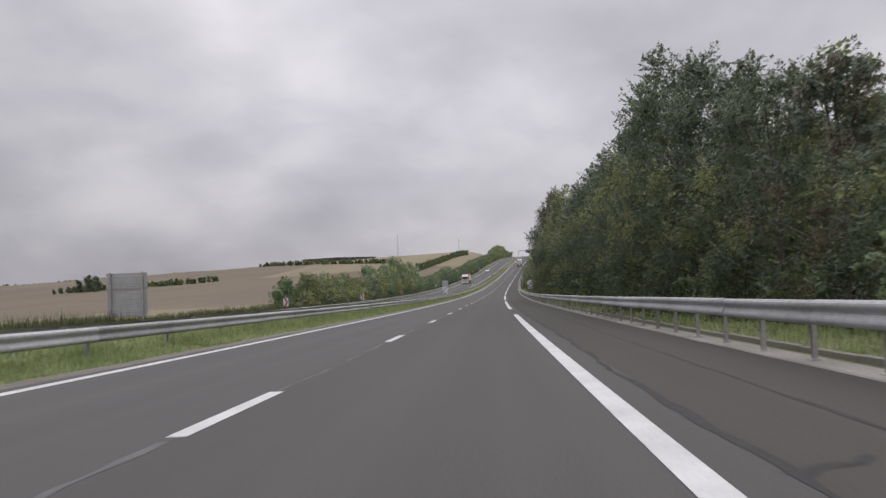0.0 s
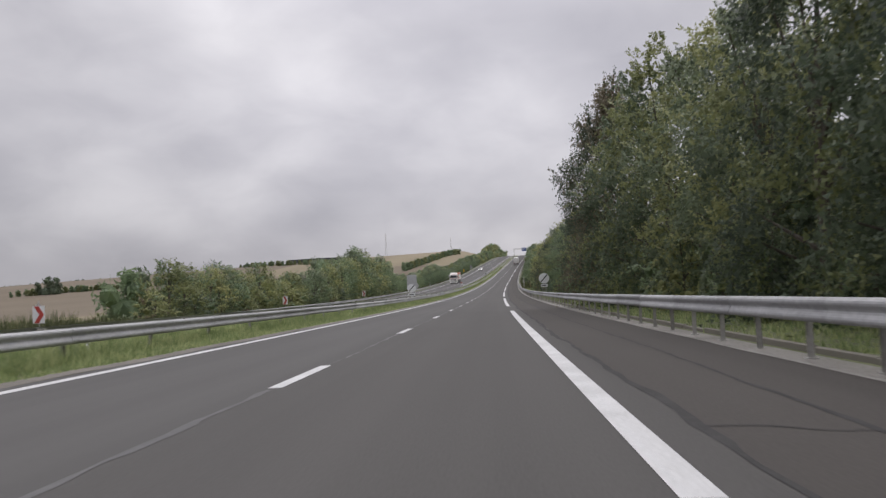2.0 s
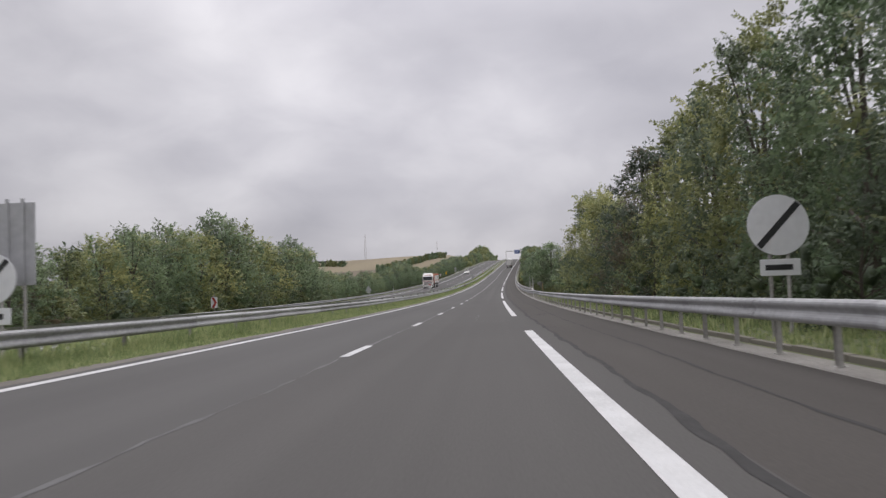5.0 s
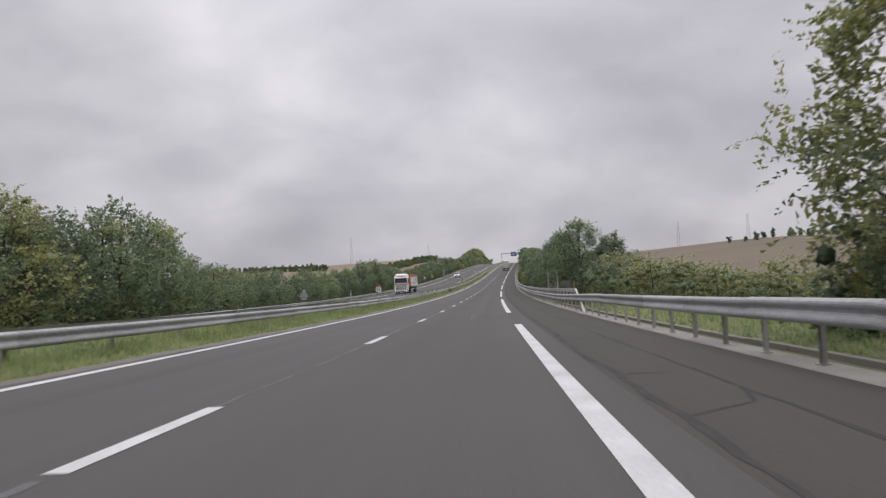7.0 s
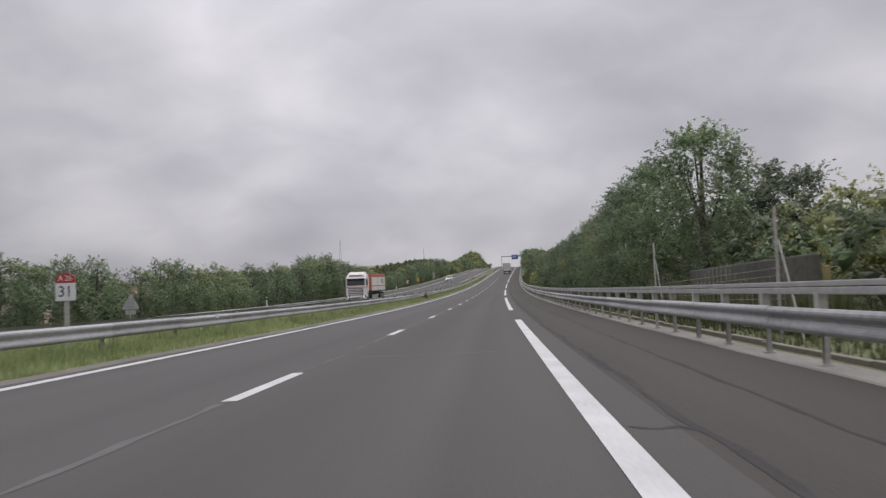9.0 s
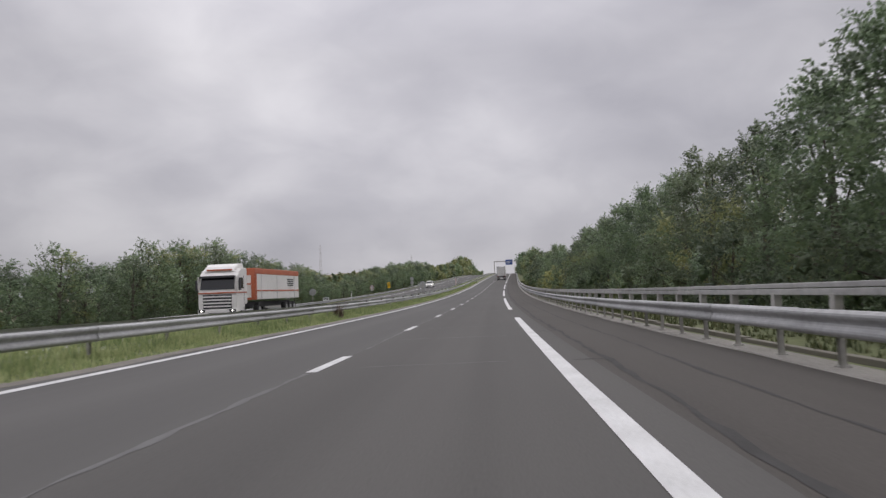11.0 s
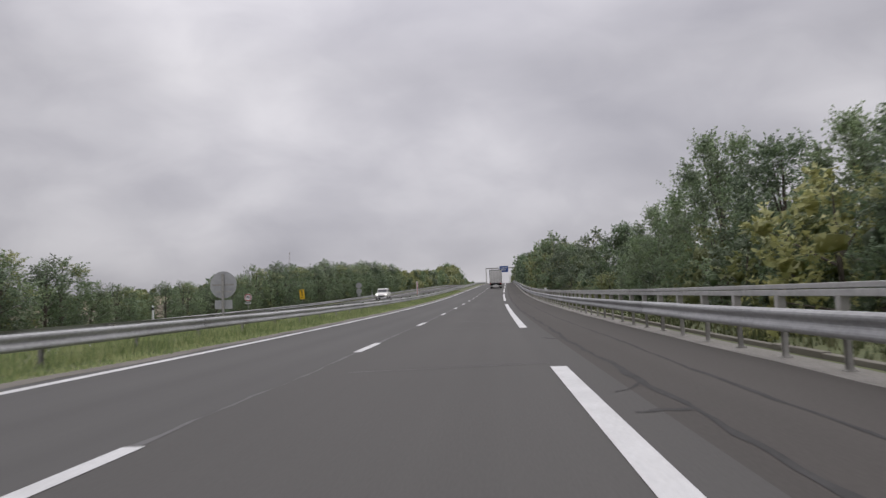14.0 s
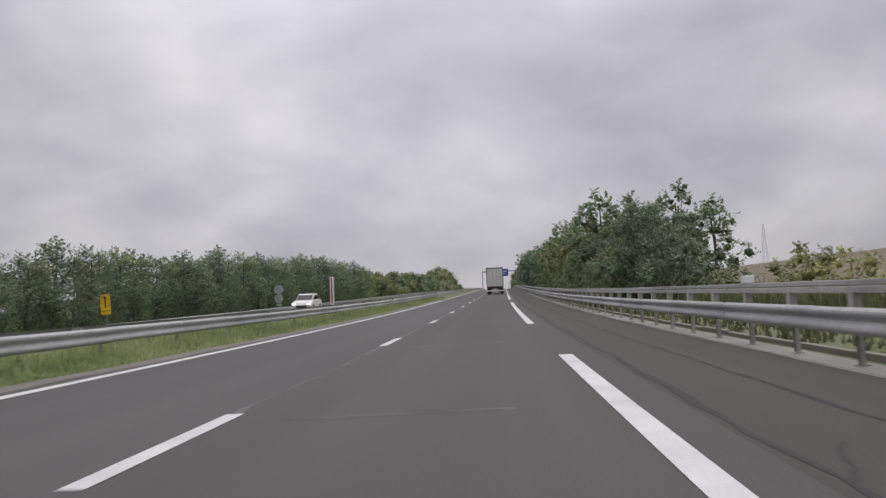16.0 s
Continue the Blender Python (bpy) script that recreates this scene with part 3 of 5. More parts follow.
def post_mesh(height, side):
    bm = fresh()
    box(bm, -0.03, 0.03, -0.05, -0.044, -0.3, height)
    box(bm, -0.03, 0.03, 0.044, 0.05, -0.3, height)
    box(bm, -0.03 if side > 0 else 0.024, -0.024 if side > 0 else 0.03, -0.05, 0.05, -0.3, height)
    box(bm, -0.07, 0.07, -0.07, 0.07, -0.02, 0.022)
    me = bpy.data.meshes.new("post")
    bm.to_mesh(me)
    bm.free()
    me.materials.append(GALVANISED_POST)
    return me


def spacer_mesh(side):
    bm = fresh()
    box(bm, min(0, side * 0.13), max(0, side * 0.13), -0.04, 0.04, 0.02, 0.28)
    bm.to_mesh(me := bpy.data.meshes.new("spacer"))
    bm.free()
    me.materials.append(GALVANISED_POST)
    return me


def guard_rail(label, off, low, side, s0, s1, step, near0, near1, drop=None):
    """A rail of 4 m beams on posts; the stretch from near0 to near1 piece by piece, the rest joined."""
    rail = thing("guard_rail", label, "guard rail")
    beam, post, spacer = beam_mesh("beam", 4.0, side), post_mesh((drop[0][1] if drop else low) + 0.27, side), spacer_mesh(side)
    rest_v, rest_f = [], []
    r = random.Random(int(off * 10))
    for k in range(int((s1 - s0) / 4)):
        s = s0 + 4 * k + 2
        up, tilt = low, 0.0
        if drop:
            up, tilt = (float(np.interp(s, *zip(*drop))), math.degrees(math.atan((np.interp(s + 2, *zip(*drop)) - np.interp(s - 2, *zip(*drop))) / 4)))
        m = stand(s, off + r.uniform(-0.01, 0.01), up + r.uniform(-0.006, 0.006), r.uniform(-0.06, 0.06), slope=True) @ pose(0, 0, 0, tilt)
        if near0 <= s <= near1:
            q = new("beam", beam)
            q.parent = rail
            q.matrix_world = m
        else:
            b = len(rest_v)
            rest_v += [m @ v.co for v in beam.vertices]
            rest_f += [[b + i for i in p.vertices] for p in beam.polygons]
    for k in range(int((s1 - s0) / step)):
        s = post_station(s0, step, k) if 2 < step < 2.1 else s0 + step * k
        up = float(np.interp(s, *zip(*drop))) if drop else low
        m = stand(s, off - side * 0.16, r.uniform(-0.01, 0.01), r.uniform(-4, 4))
        if near0 <= s <= near1:
            q = new("post", post)
            q.parent = rail
            q.matrix_world = m @ pose(0, 0, 0, r.uniform(-1, 1), r.uniform(-1.2, 1.2), 0)
            q = new("spacer", spacer)
            q.parent = rail
            q.matrix_world = stand(s, off - side * 0.13, up, slope=True)
        else:
            b = len(rest_v)
            rest_v += [m @ v.co for v in post.vertices]
            rest_f += [[b + i for i in p.vertices] for p in post.polygons]
    if rest_v:
        q = new("far_stretch", mesh_from("far_stretch", rest_v, rest_f, GALVANISED, [(v[2], v[1]) for v in rest_v]))
        q.parent = rail
        tagged(q, kind="stuff")
    return rail


guard_rail("galvanised W-beam guard rail on steel posts, lower along the double stretch", 6.50, 0.385, -1, -41.52, 760, 2.0235, -8, 470, ((0, 0.50), (201, 0.50), (217, 0.385), (800, 0.385)))
guard_rail("galvanised median guard rail above long grass", -5.42, 0.365, 1, -40, 760, 4.0, -8, 520)
guard_rail("second median guard rail facing the opposite lanes", -7.20, 0.365, -1, -38, 760, 8.0, 0, 470)
guard_rail("galvanised guard rail along the opposite shoulder", -19.75, -0.18, 1, 60, 760, 4.0, 60, 480)

# the upper rail of the double stretch, on tall brackets, with a sloping end
upper = thing("upper_rail", "galvanised upper box rail on brackets above the beam, sloping end", "guard rail")
bm = fresh()
box(bm, -0.05, 0.05, -2.02, 2.02, 0.0, 0.085, 0.012)
box(bm, -0.045, 0.045, -2.02, 2.02, 0.095, 0.16, 0.010)
bm.to_mesh(upper_mesh := bpy.data.meshes.new("upper_beam"))
bm.free()
upper_mesh.materials.append(UPPER_STEEL)
bm = fresh()
box(bm, -0.06, 0.05, -0.07, 0.07, -0.24, 0.02, 0.008)
bm.to_mesh(bracket_mesh := bpy.data.meshes.new("bracket"))
bm.free()
bracket_mesh.materials.append(GALVANISED_POST)
for k in range(130):
    s = 211.7 + 4 * k
    if s < 720:
        q = new("upper_beam", upper_mesh)
        q.parent = upper
        q.matrix_world = stand(s, 6.64, 0.85, slope=True)
for k in range(130):
    q = new("bracket", bracket_mesh)
    q.parent = upper
    q.matrix_world = stand(post_station(-41.52, 2.0235, 124 + k), 6.64, 0.85, slope=True)
bm = fresh()
outline(bm, [(0, 0.88), (0, 1.01), (-0.42, 0.99), (-3.75, 0.0), (-3.6, -0.06), (-0.42, 0.89)], -0.05, 0.05)
part("end_plate", box(fresh(), -0.055, 0.055, -0.28, 0.0, -0.03, 0.17, 0.012), GALVANISED_POST, upper).matrix_world = stand(209.72, 6.64, 0.85, slope=True)
end_ramp = part("end_ramp", bm, GALVANISED_POST, upper)
end_ramp.matrix_world = stand(209.7, 6.72, 0.0, 90)


# ---- grass
def tufts(name, label, spots, tall, seed, mat=BLADES, blades=5, wide=0.012):
    """Grass as loose blades: one object, uncountable."""
    r = np.random.RandomState(seed)
    n = len(spots)
    pos = np.repeat(spots, blades, 0) + np.concatenate([r.normal(0, 0.05, (n * blades, 2)), np.zeros((n * blades, 1))], 1)
    h = np.repeat(tall, blades) * r.uniform(0.45, 1.15, n * blades)
    ang, lean = r.uniform(0, 6.283, n * blades), r.uniform(0.05, 0.6, n * blades)
    side = np.stack([np.cos(ang), np.sin(ang), 0 * ang], -1) * (wide * r.uniform(0.7, 1.6, n * blades))[:, None]
    tip = pos + np.stack([-np.sin(ang) * lean * h, np.cos(ang) * lean * h, h], -1)
    verts = np.stack([pos - side, pos + side, tip], 1).reshape(-1, 3)
    me = mesh_from(name, verts, np.arange(n * blades * 3).reshape(-1, 3).tolist(), mat)
    return tagged(new(name, me), label, "grass", kind="stuff")


def scatter(n, s0, s1, o0, o1, seed, tall0, tall1, up=0.0, pull=0.0):
    r = np.random.RandomState(seed)
    s, u = r.uniform(s0, s1, n), r.uniform(0, 1, n)
    off = o0 + (o1 - o0) * u
    patch = 0.5 + 0.5 * np.sin(s * 0.21 + seed) * np.sin(s * 0.057 + 2) + 0.25 * np.sin(s * 0.9)
    tall = (tall0 + (tall1 - tall0) * np.clip(patch, 0, 1)) * (0.6 + 0.8 * r.uniform(0, 1, n)) * (1 - pull * (1 - u))
    return road(s, off, ground_up(s, off) + up), tall


pts, tall = scatter(24000, 4, 250, -4.35, -5.9, 21, 0.13, 0.30, 0.0, 0.5)
tufts("median_grass", "long ragged green grass in the median strip", pts, tall, 1, wide=0.014)
pts, tall = scatter(15000, 250, 500, -4.35, -5.9, 22, 0.10, 0.28, 0.0, 0.55)
tufts("median_grass", "long ragged green grass in the median strip", pts, tall, 2, wide=0.014)
pts, tall = scatter(13000, 0, 480, -5.7, -7.7, 23, 0.16, 0.34)
tufts("median_grass", "long ragged green grass between the median rails", pts, tall, 3, wide=0.02)
pts, tall = scatter(9000, 4, 216, 7.32, 9.6, 31, 0.08, 0.22)
tufts("verge_grass", "short fresh green grass behind the guard rail", pts, tall, 11, wide=0.016)
# darker blades from here, some of the shade below the trees in their colour
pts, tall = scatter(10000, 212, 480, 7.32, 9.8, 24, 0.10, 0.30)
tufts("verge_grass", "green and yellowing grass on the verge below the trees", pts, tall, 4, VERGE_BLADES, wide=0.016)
pts, tall = scatter(9000, 40, 480, -20.2, -24.5, 25, 0.2, 0.5)
tufts("verge_grass", "rough grass and weeds beyond the opposite shoulder", pts, tall, 5, VERGE_BLADES, wide=0.03)
pts, tall = scatter(5500, 34, 112, -20.6, -24.5, 33, 0.45, 1.0)
tufts("verge_grass", "tall green scrub along the field beyond the opposite shoulder", pts, tall, 13, VERGE_BLADES, wide=0.035)
pts, tall = scatter(5000, 185, 262, 9.8, 24, 26, 0.3, 0.8)
tufts("verge_grass", "tall weeds on the bank below the field", pts, tall, 6, VERGE_BLADES, wide=0.03)
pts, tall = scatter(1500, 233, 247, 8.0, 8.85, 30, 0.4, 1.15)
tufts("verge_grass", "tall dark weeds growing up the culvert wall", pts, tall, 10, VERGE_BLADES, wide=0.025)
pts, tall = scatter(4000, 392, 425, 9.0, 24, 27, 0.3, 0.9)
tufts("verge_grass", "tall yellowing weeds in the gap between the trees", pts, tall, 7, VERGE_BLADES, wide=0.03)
pts, tall = scatter(9000, 20, 430, -5.22, -5.62, 29, 0.22, 0.34)
tufts("median_grass", "taller green grass standing round the rail posts", pts, tall, 9, wide=0.014)
pts, tall = scatter(700, 309.05, 309.4, -5.1, -5.45, 28, 0.6, 0.85)
tufts("dry_weed", "brown dried weed leaning on the median rail", pts[:60], tall[:60], 8, DRY_WEED, 4, 0.012)


# ---- trees
def crown_mesh(name, seed, h, w, clumps, leaves, leaf, low, mats, weights, top=0.0, fat=1.0, inner=20, open_y=0, twigs=0.34):
    """A crown of leafy clumps: broad inner leaves, and sprays of single leaves on twigs, fuller on the open sides (-x, and open_y)."""
    r = np.random.RandomState(seed)
    ball = bmesh.new()
    bmesh.ops.create_icosphere(ball, subdivisions=1, radius=1.0)
    core = np.array([[v.co for v in f.verts] for f in ball.faces])
    ball.free()
    verts, mat_of, looks = [], [], []

    def unit(v):
        return v / (np.linalg.norm(v, axis=-1, keepdims=True) + 1e-9)

    def put(p, along, across, size, m, hub):
        """Leaves at p: pointed at one end, broad at the other."""
        la, lb = along * size[:, None], across * (size * 0.42)[:, None]
        tri = np.stack([p - la * 0.42 + lb, p - la * 0.42 - lb, p + la * 0.58], 1)
        out = unit((p - hub) + 0.3 * (p - np.array([0, 0, h * 0.45])) + np.array([0, 0, 0.15]))
        plain = np.cross(tri[:, 1] - tri[:, 0], tri[:, 2] - tri[:, 0])
        turn = (plain * out).sum(1) < 0
        tri[turn] = tri[turn][:, ::-1]
        plain[turn] *= -1
        looks.append(np.repeat(unit(out * 0.45 + unit(plain) * 0.55), 3, 0))
        verts.append(tri.reshape(-1, 3))
        mat_of.extend([m] * len(p))

    def sprays(p0, way, length, count, m, hub):
        """Twigs from p0 along way, leaves to both sides of each."""
        n = len(p0)
        flat = unit(0.5 * unit(way) + np.array([0, 0, 0.6]) + r.normal(0, 0.35, (n, 3)))
        side = unit(np.cross(way, flat))
        u = np.linspace(0.05, 1, count)
        hand = np.where(np.arange(count) % 2, 1.0, -1.0)
        droop = np.array([0, 0, -0.18])
        p = p0[:, None] + way[:, None] * (length[:, None] * u)[..., None] + droop * (length[:, None] * u ** 2)[..., None]
        p = p + side[:, None] * (hand * leaf * 0.42)[None, :, None] + r.normal(0, leaf * 0.22, (n, count, 3))
        along = unit(way[:, None] * 0.55 + side[:, None] * (hand * 0.8)[None, :, None] + r.normal(0, 0.3, (n, count, 3)))
        across = unit(np.cross(along, flat[:, None] + r.normal(0, 0.4, (n, count, 3))))
        put(p.reshape(-1, 3), along.reshape(-1, 3), across.reshape(-1, 3), leaf * r.uniform(0.65, 1.3, n * count), m, hub)

    centres = []
    for k in range(clumps):
        u = (k + 0.5) / clumps
        z = low + (1 - low) * u
        # fuller in the middle, drawn in at the top
        girth = w / 2 * (0.55 + 0.45 * math.sin(math.pi * min(1, u * 0.9 + 0.08))) * (1 - 0.55 * u ** 3)
        a, d = k * 2.399 + r.uniform(-0.5, 0.5), math.sqrt(r.uniform(0.2, 1)) * girth
        rad = fat * w * r.uniform(0.10, 0.20) * (1 - 0.3 * u)
        c = np.array([d * math.cos(a), d * math.sin(a), h * z * r.uniform(0.93, 1.04) - rad * 0.6])
        centres.append((c, rad))
        m = int(r.choice(len(mats), p=weights))
        if twigs:
            # rough opaque core added for a dark inside, normals leaned down, hidden by the leaves
            lumps = 1 + 0.5 * np.sin(core @ r.normal(0, 3.0, 3) + r.uniform(0, 6))
            size = rad * twigs * (1 if u < 0.8 else 0.6)
            verts.append((c + core * (size * np.clip(lumps, 0.5, 1.3))[..., None]).reshape(-1, 3))
            looks.append(unit(core.reshape(-1, 3) + np.array([0, 0, -0.4])))
            mat_of.extend([m] * len(core))
        d3 = unit(r.normal(0, 1, (inner, 3)))
        along = unit(np.cross(d3, r.normal(0, 1, (inner, 3))))
        across = unit(np.cross(d3, along) + r.normal(0, 0.35, (inner, 3)))
        put(c + d3 * (rad * r.uniform(0.28, 0.66, inner))[:, None], along, across * 1.3, np.clip(rad * 0.40 * math.sqrt(20 / inner), leaf * 1.0, leaf * 1.2) * r.uniform(0.7, 1.25, inner), m, c)
        share = (1.3 if c[0] < 0.12 * w else 0.45) * (1.0 if c[1] * open_y > -0.12 * w else 0.4)
        n = max(3, int(leaves / clumps / 11 * share))
        d3 = unit(r.normal(0, 1, (n * 5, 3)) + np.array([0, 0, 0.25]))
        d3 = d3[((d3[:, 0] < 0.25) & (d3[:, 1] * open_y > -0.45)) | (r.uniform(0, 1, n * 5) < 0.2)][:n]
        n = len(d3)
        way = unit(d3 + r.normal(0, 0.45, (n, 3)) + np.array([0, 0, 0.12 + 0.3 * top]))
        sprays(c + d3 * (rad * r.uniform(0.35, 0.75, n))[:, None], way, rad * r.uniform(0.35, 0.8, n), 11, m, c)
    # shoots that break the outline
    for k in range(clumps // 2):
        c, rad = centres[int(r.randint(len(centres) // 3, len(centres)))]
        d = r.normal(0, 1, 3) + np.array([-0.2, 0, 0.9 + top])
        d[:2] += c[:2] / (np.linalg.norm(c[:2]) + 0.1) * 0.6
        d = unit(d)
        length = np.array([rad * r.uniform(0.6, 1.2)])
        sprays((c + d * rad * 0.6)[None], d[None], length, 18, 0, c)
    n = sum(len(v) for v in verts)
    me = mesh_from(name, np.concatenate(verts), np.arange(n).reshape(-1, 3).tolist(), mats, smooth=True)
    me.polygons.foreach_set("material_index", np.array(mat_of, np.int32))
    me.normals_split_custom_set_from_vertices(np.concatenate(looks).tolist())
    return me, centres


def tree_kind(name, label, seed, h, w, clumps, leaves, leaf, low, mats, weights, category="tree", top=0.0, fat=1.0, inner=20, open_y=0, twigs=0.34):
    """One tree at the world's foot, to be copied: trunk with limbs, and crown."""
    tree = thing(name, label, category)
    crown, centres = crown_mesh("crown", seed, h, w, clumps, leaves, leaf, low, mats, weights, top, fat, inner, open_y, twigs)
    r = random.Random(seed)
    bm = fresh()
    knee = Vector((r.uniform(-0.2, 0.2), r.uniform(-0.2, 0.2), h * 0.45))
    rod(bm, (0, 0, -0.9), knee, 0.020 * h, 0.013 * h, 8)
    rod(bm, knee, knee + Vector((r.uniform(-0.2, 0.2), r.uniform(-0.2, 0.2), h * 0.4)), 0.013 * h, 0.004 * h, 6)
    for c, rad in centres[:: max(1, len(centres) // 9)]:
        foot = Vector((0, 0, 0)).lerp(knee, min(1.0, max(0.25, c[2] / (h * 0.55) * 0.7)))
        rod(bm, foot, Vector(c), 0.008 * h, 0.002 * h, 5)
    part("trunk", bm, BARK, tree)
    part("crown", crown, None, tree)
    return tree


NEAR = [
    tree_kind("tree", "dense dark green broadleaf tree leafy to the ground", 11, 9, 6.2, 96, 14000, 0.108, 0.06, [LEAF_DEEP, LEAF_DARK, LEAF_OLIVE], [0.55, 0.3, 0.15], top=0.4, fat=1.12, inner=72, open_y=-1, twigs=0),
    tree_kind("tree", "olive green maple tree with a ragged crown", 12, 9, 5.8, 92, 13500, 0.11, 0.08, [LEAF_OLIVE, LEAF_DARK], [0.5, 0.5], top=0.5, fat=1.12, inner=72, open_y=-1, twigs=0),
    tree_kind("tree", "fresh green acacia tree with feathery foliage", 13, 9, 6.0, 96, 13500, 0.108, 0.08, [LEAF_FRESH, LEAF_DARK], [0.6, 0.4], top=0.7, fat=1.12, inner=72, open_y=-1, twigs=0),
    tree_kind("tree", "rust tinged broadleaf tree beginning to turn", 14, 9, 5.8, 92, 13500, 0.108, 0.08, [LEAF_RUST, LEAF_OLIVE, LEAF_DEEP], [0.35, 0.2, 0.45], top=0.6, fat=1.12, inner=72, open_y=-1, twigs=0),
    tree_kind("tree", "yellowing green maple tree with broad leaves", 16, 9, 6.0, 92, 13500, 0.112, 0.08, [LEAF_LIME, LEAF_OLIVE, LEAF_DARK], [0.5, 0.3, 0.2], top=0.5, fat=1.12, inner=72, open_y=-1, twigs=0),
]
# the broad tree before the gap, its twigs hanging over the verge
TURNING = [tree_kind("tree", "tall rust-brown maple tree with small crowded leaves", 15, 9, 6.6, 130, 36000, 0.092, 0.12, [LEAF_RUST, LEAF_DEEP], [0.6, 0.4], top=0.4, fat=1.15, inner=120, open_y=-1, twigs=0)]
BACK = [
    tree_kind("tree", "dark green broadleaf tree behind the front row", 21, 9, 6.4, 46, 2600, 0.20, 0.05, [LEAF_DARK, LEAF_OLIVE], [0.7, 0.3], top=0.5, fat=1.15, inner=12, open_y=-1),
    tree_kind("tree", "green acacia tree in the roadside belt", 22, 9, 6.0, 50, 2600, 0.20, 0.04, [LEAF_FRESH, LEAF_DARK], [0.6, 0.4], top=0.8, fat=1.15, inner=18, open_y=-1),
    tree_kind("tree", "olive green hedge tree in the roadside belt", 23, 9, 6.6, 48, 2600, 0.20, 0.03, [LEAF_OLIVE, LEAF_FRESH, LEAF_DARK], [0.4, 0.35, 0.25], top=0.6, fat=1.15, inner=18, open_y=-1),
]
ACROSS = [
    tree_kind("tree", "soft yellow-green hedge tree beyond the opposite lanes", 41, 9, 6.8, 64, 4300, 0.165, 0.02, [LEAF_OLIVE, LEAF_FRESH, LEAF_LIME], [0.3, 0.35, 0.35], top=0.5, fat=1.3, inner=46, open_y=1, twigs=0),
    tree_kind("tree", "green acacia tree beyond the opposite lanes", 42, 9, 6.8, 64, 4200, 0.16, 0.02, [LEAF_FRESH, LEAF_DARK, LEAF_OLIVE], [0.55, 0.3, 0.15], top=0.6, fat=1.3, inner=46, open_y=1, twigs=0),
    tree_kind("tree", "dense green broadleaf tree beyond the opposite lanes", 43, 9, 7.0, 62, 4200, 0.165, 0.02, [LEAF_DARK, LEAF_FRESH], [0.6, 0.4], top=0.4, fat=1.3, inner=46, open_y=1, twigs=0),
]
SHRUB = [
    tree_kind("shrub", "bushy olive green shrub on the bank", 31, 3.2, 4.0, 22, 1700, 0.105, 0.0, [LEAF_OLIVE, LEAF_FRESH], [0.6, 0.4], "shrub", fat=1.3, inner=18),
    tree_kind("shrub", "yellowish green shrub on the bank", 32, 3.0, 3.4, 20, 1600, 0.105, 0.0, [LEAF_OLIVE, LEAF_RUST, LEAF_FRESH], [0.6, 0.1, 0.3], "shrub", fat=1.3, inner=18),
    tree_kind("shrub", "dark green shrub at the edge of the trees", 33, 3.0, 3.6, 20, 1600, 0.105, 0.0, [LEAF_DARK, LEAF_FRESH], [0.6, 0.4], "shrub", fat=1.3, inner=18),
    tree_kind("shrub", "yellow-green shrub with small bright leaves", 34, 3.0, 3.6, 20, 1600, 0.105, 0.0, [LEAF_LIME, LEAF_OLIVE], [0.75, 0.25], "shrub", fat=1.3, inner=18),
]
used = set()
plant_rng = random.Random(77)


def plant(kinds, pick, s, off, high, wide=1.0, group="roadside trees"):
    """Sets a tree of that height by the road; the first of a kind is the model itself."""
    base = kinds[pick]
    full = 9.0 if base.name.startswith("tree") else 3.1
    k = high / full
    girth = k ** 0.7 * wide
    x, y, z = road(s, off, float(ground_up(s, off)))
    m = pose(x, y, z, 0, 0, plant_rng.uniform(-40, 40) + (180 if off < 0 else 0)) @ Matrix.Diagonal((girth, girth, k, 1))
    if base.name in used:
        q = copy_thing(base, m @ Matrix.Diagonal([1 / v for v in base.scale] + [1]))
    else:
        used.add(base.name)
        base.matrix_basis = m
        q = base
    q["group"] = group
    return q


RIGHT_HIGH = ((-40, 7.0), (6, 4.4), (14, 4.6), (22, 6.9), (28, 9.0), (34, 10.4), (38.5, 10.4), (41.5, 9.5), (47, 9.7), (54, 9.9), (61, 9.2), (66, 9.5), (72, 10.4), (84, 10.9), (93, 11.4), (100.8, 11.6), (101.2, 0), (105.8, 0), (106, 3.4), (108.5, 4.6),
              (111, 5.8), (116, 7.6), (122, 8.7), (128, 8.4), (136, 8.0), (146, 8.4), (156, 8.3), (160, 7.7), (164, 5.6), (170, 5.8), (176, 7.0), (183, 7.8), (188, 8.2), (188.5, 0))
RIGHT_HIGH += ((251, 0), (252.5, 6.2), (257, 6.8), (263, 6.9),
              (270, 6.6), (284, 6.2), (300, 5.9), (318, 6.0), (332, 5.9), (342, 5.2), (350, 4.5), (360, 5.0), (365, 5.4), (368, 6.2), (372, 6.4), (375, 5.2), (380, 4.0), (390, 4.0), (393, 5.6), (396, 5.5),
              (397, 0), (429, 0), (430, 2.6), (434, 4.2), (440, 5.9), (448, 7.6), (454, 8.6), (470, 8.2), (520, 8.0), (600, 8.5), (700, 9.0))
LEFT_HIGH = ((112, 0), (113, 5.2), (122, 5.7), (140, 5.2), (150, 4.4), (168, 5.4), (184, 7.4), (192, 9.2), (200, 9.3), (218, 8.5), (230, 8.1), (240, 7.4), (243, 4.4), (262, 4.7), (300, 4.7), (322, 5.0),
             (336, 6.8), (350, 6.7), (366, 6.2), (380, 5.2), (393, 4.6), (397, 2.9), (403, 2.9), (412, 3.5), (420, 3.9), (434, 5.1), (452, 5.8), (470, 6.5), (511, 6.7), (560, 6.0), (700, 6.3), (745, 9.0), (770, 12.5), (800, 11), (830, 7), (1000, 7))


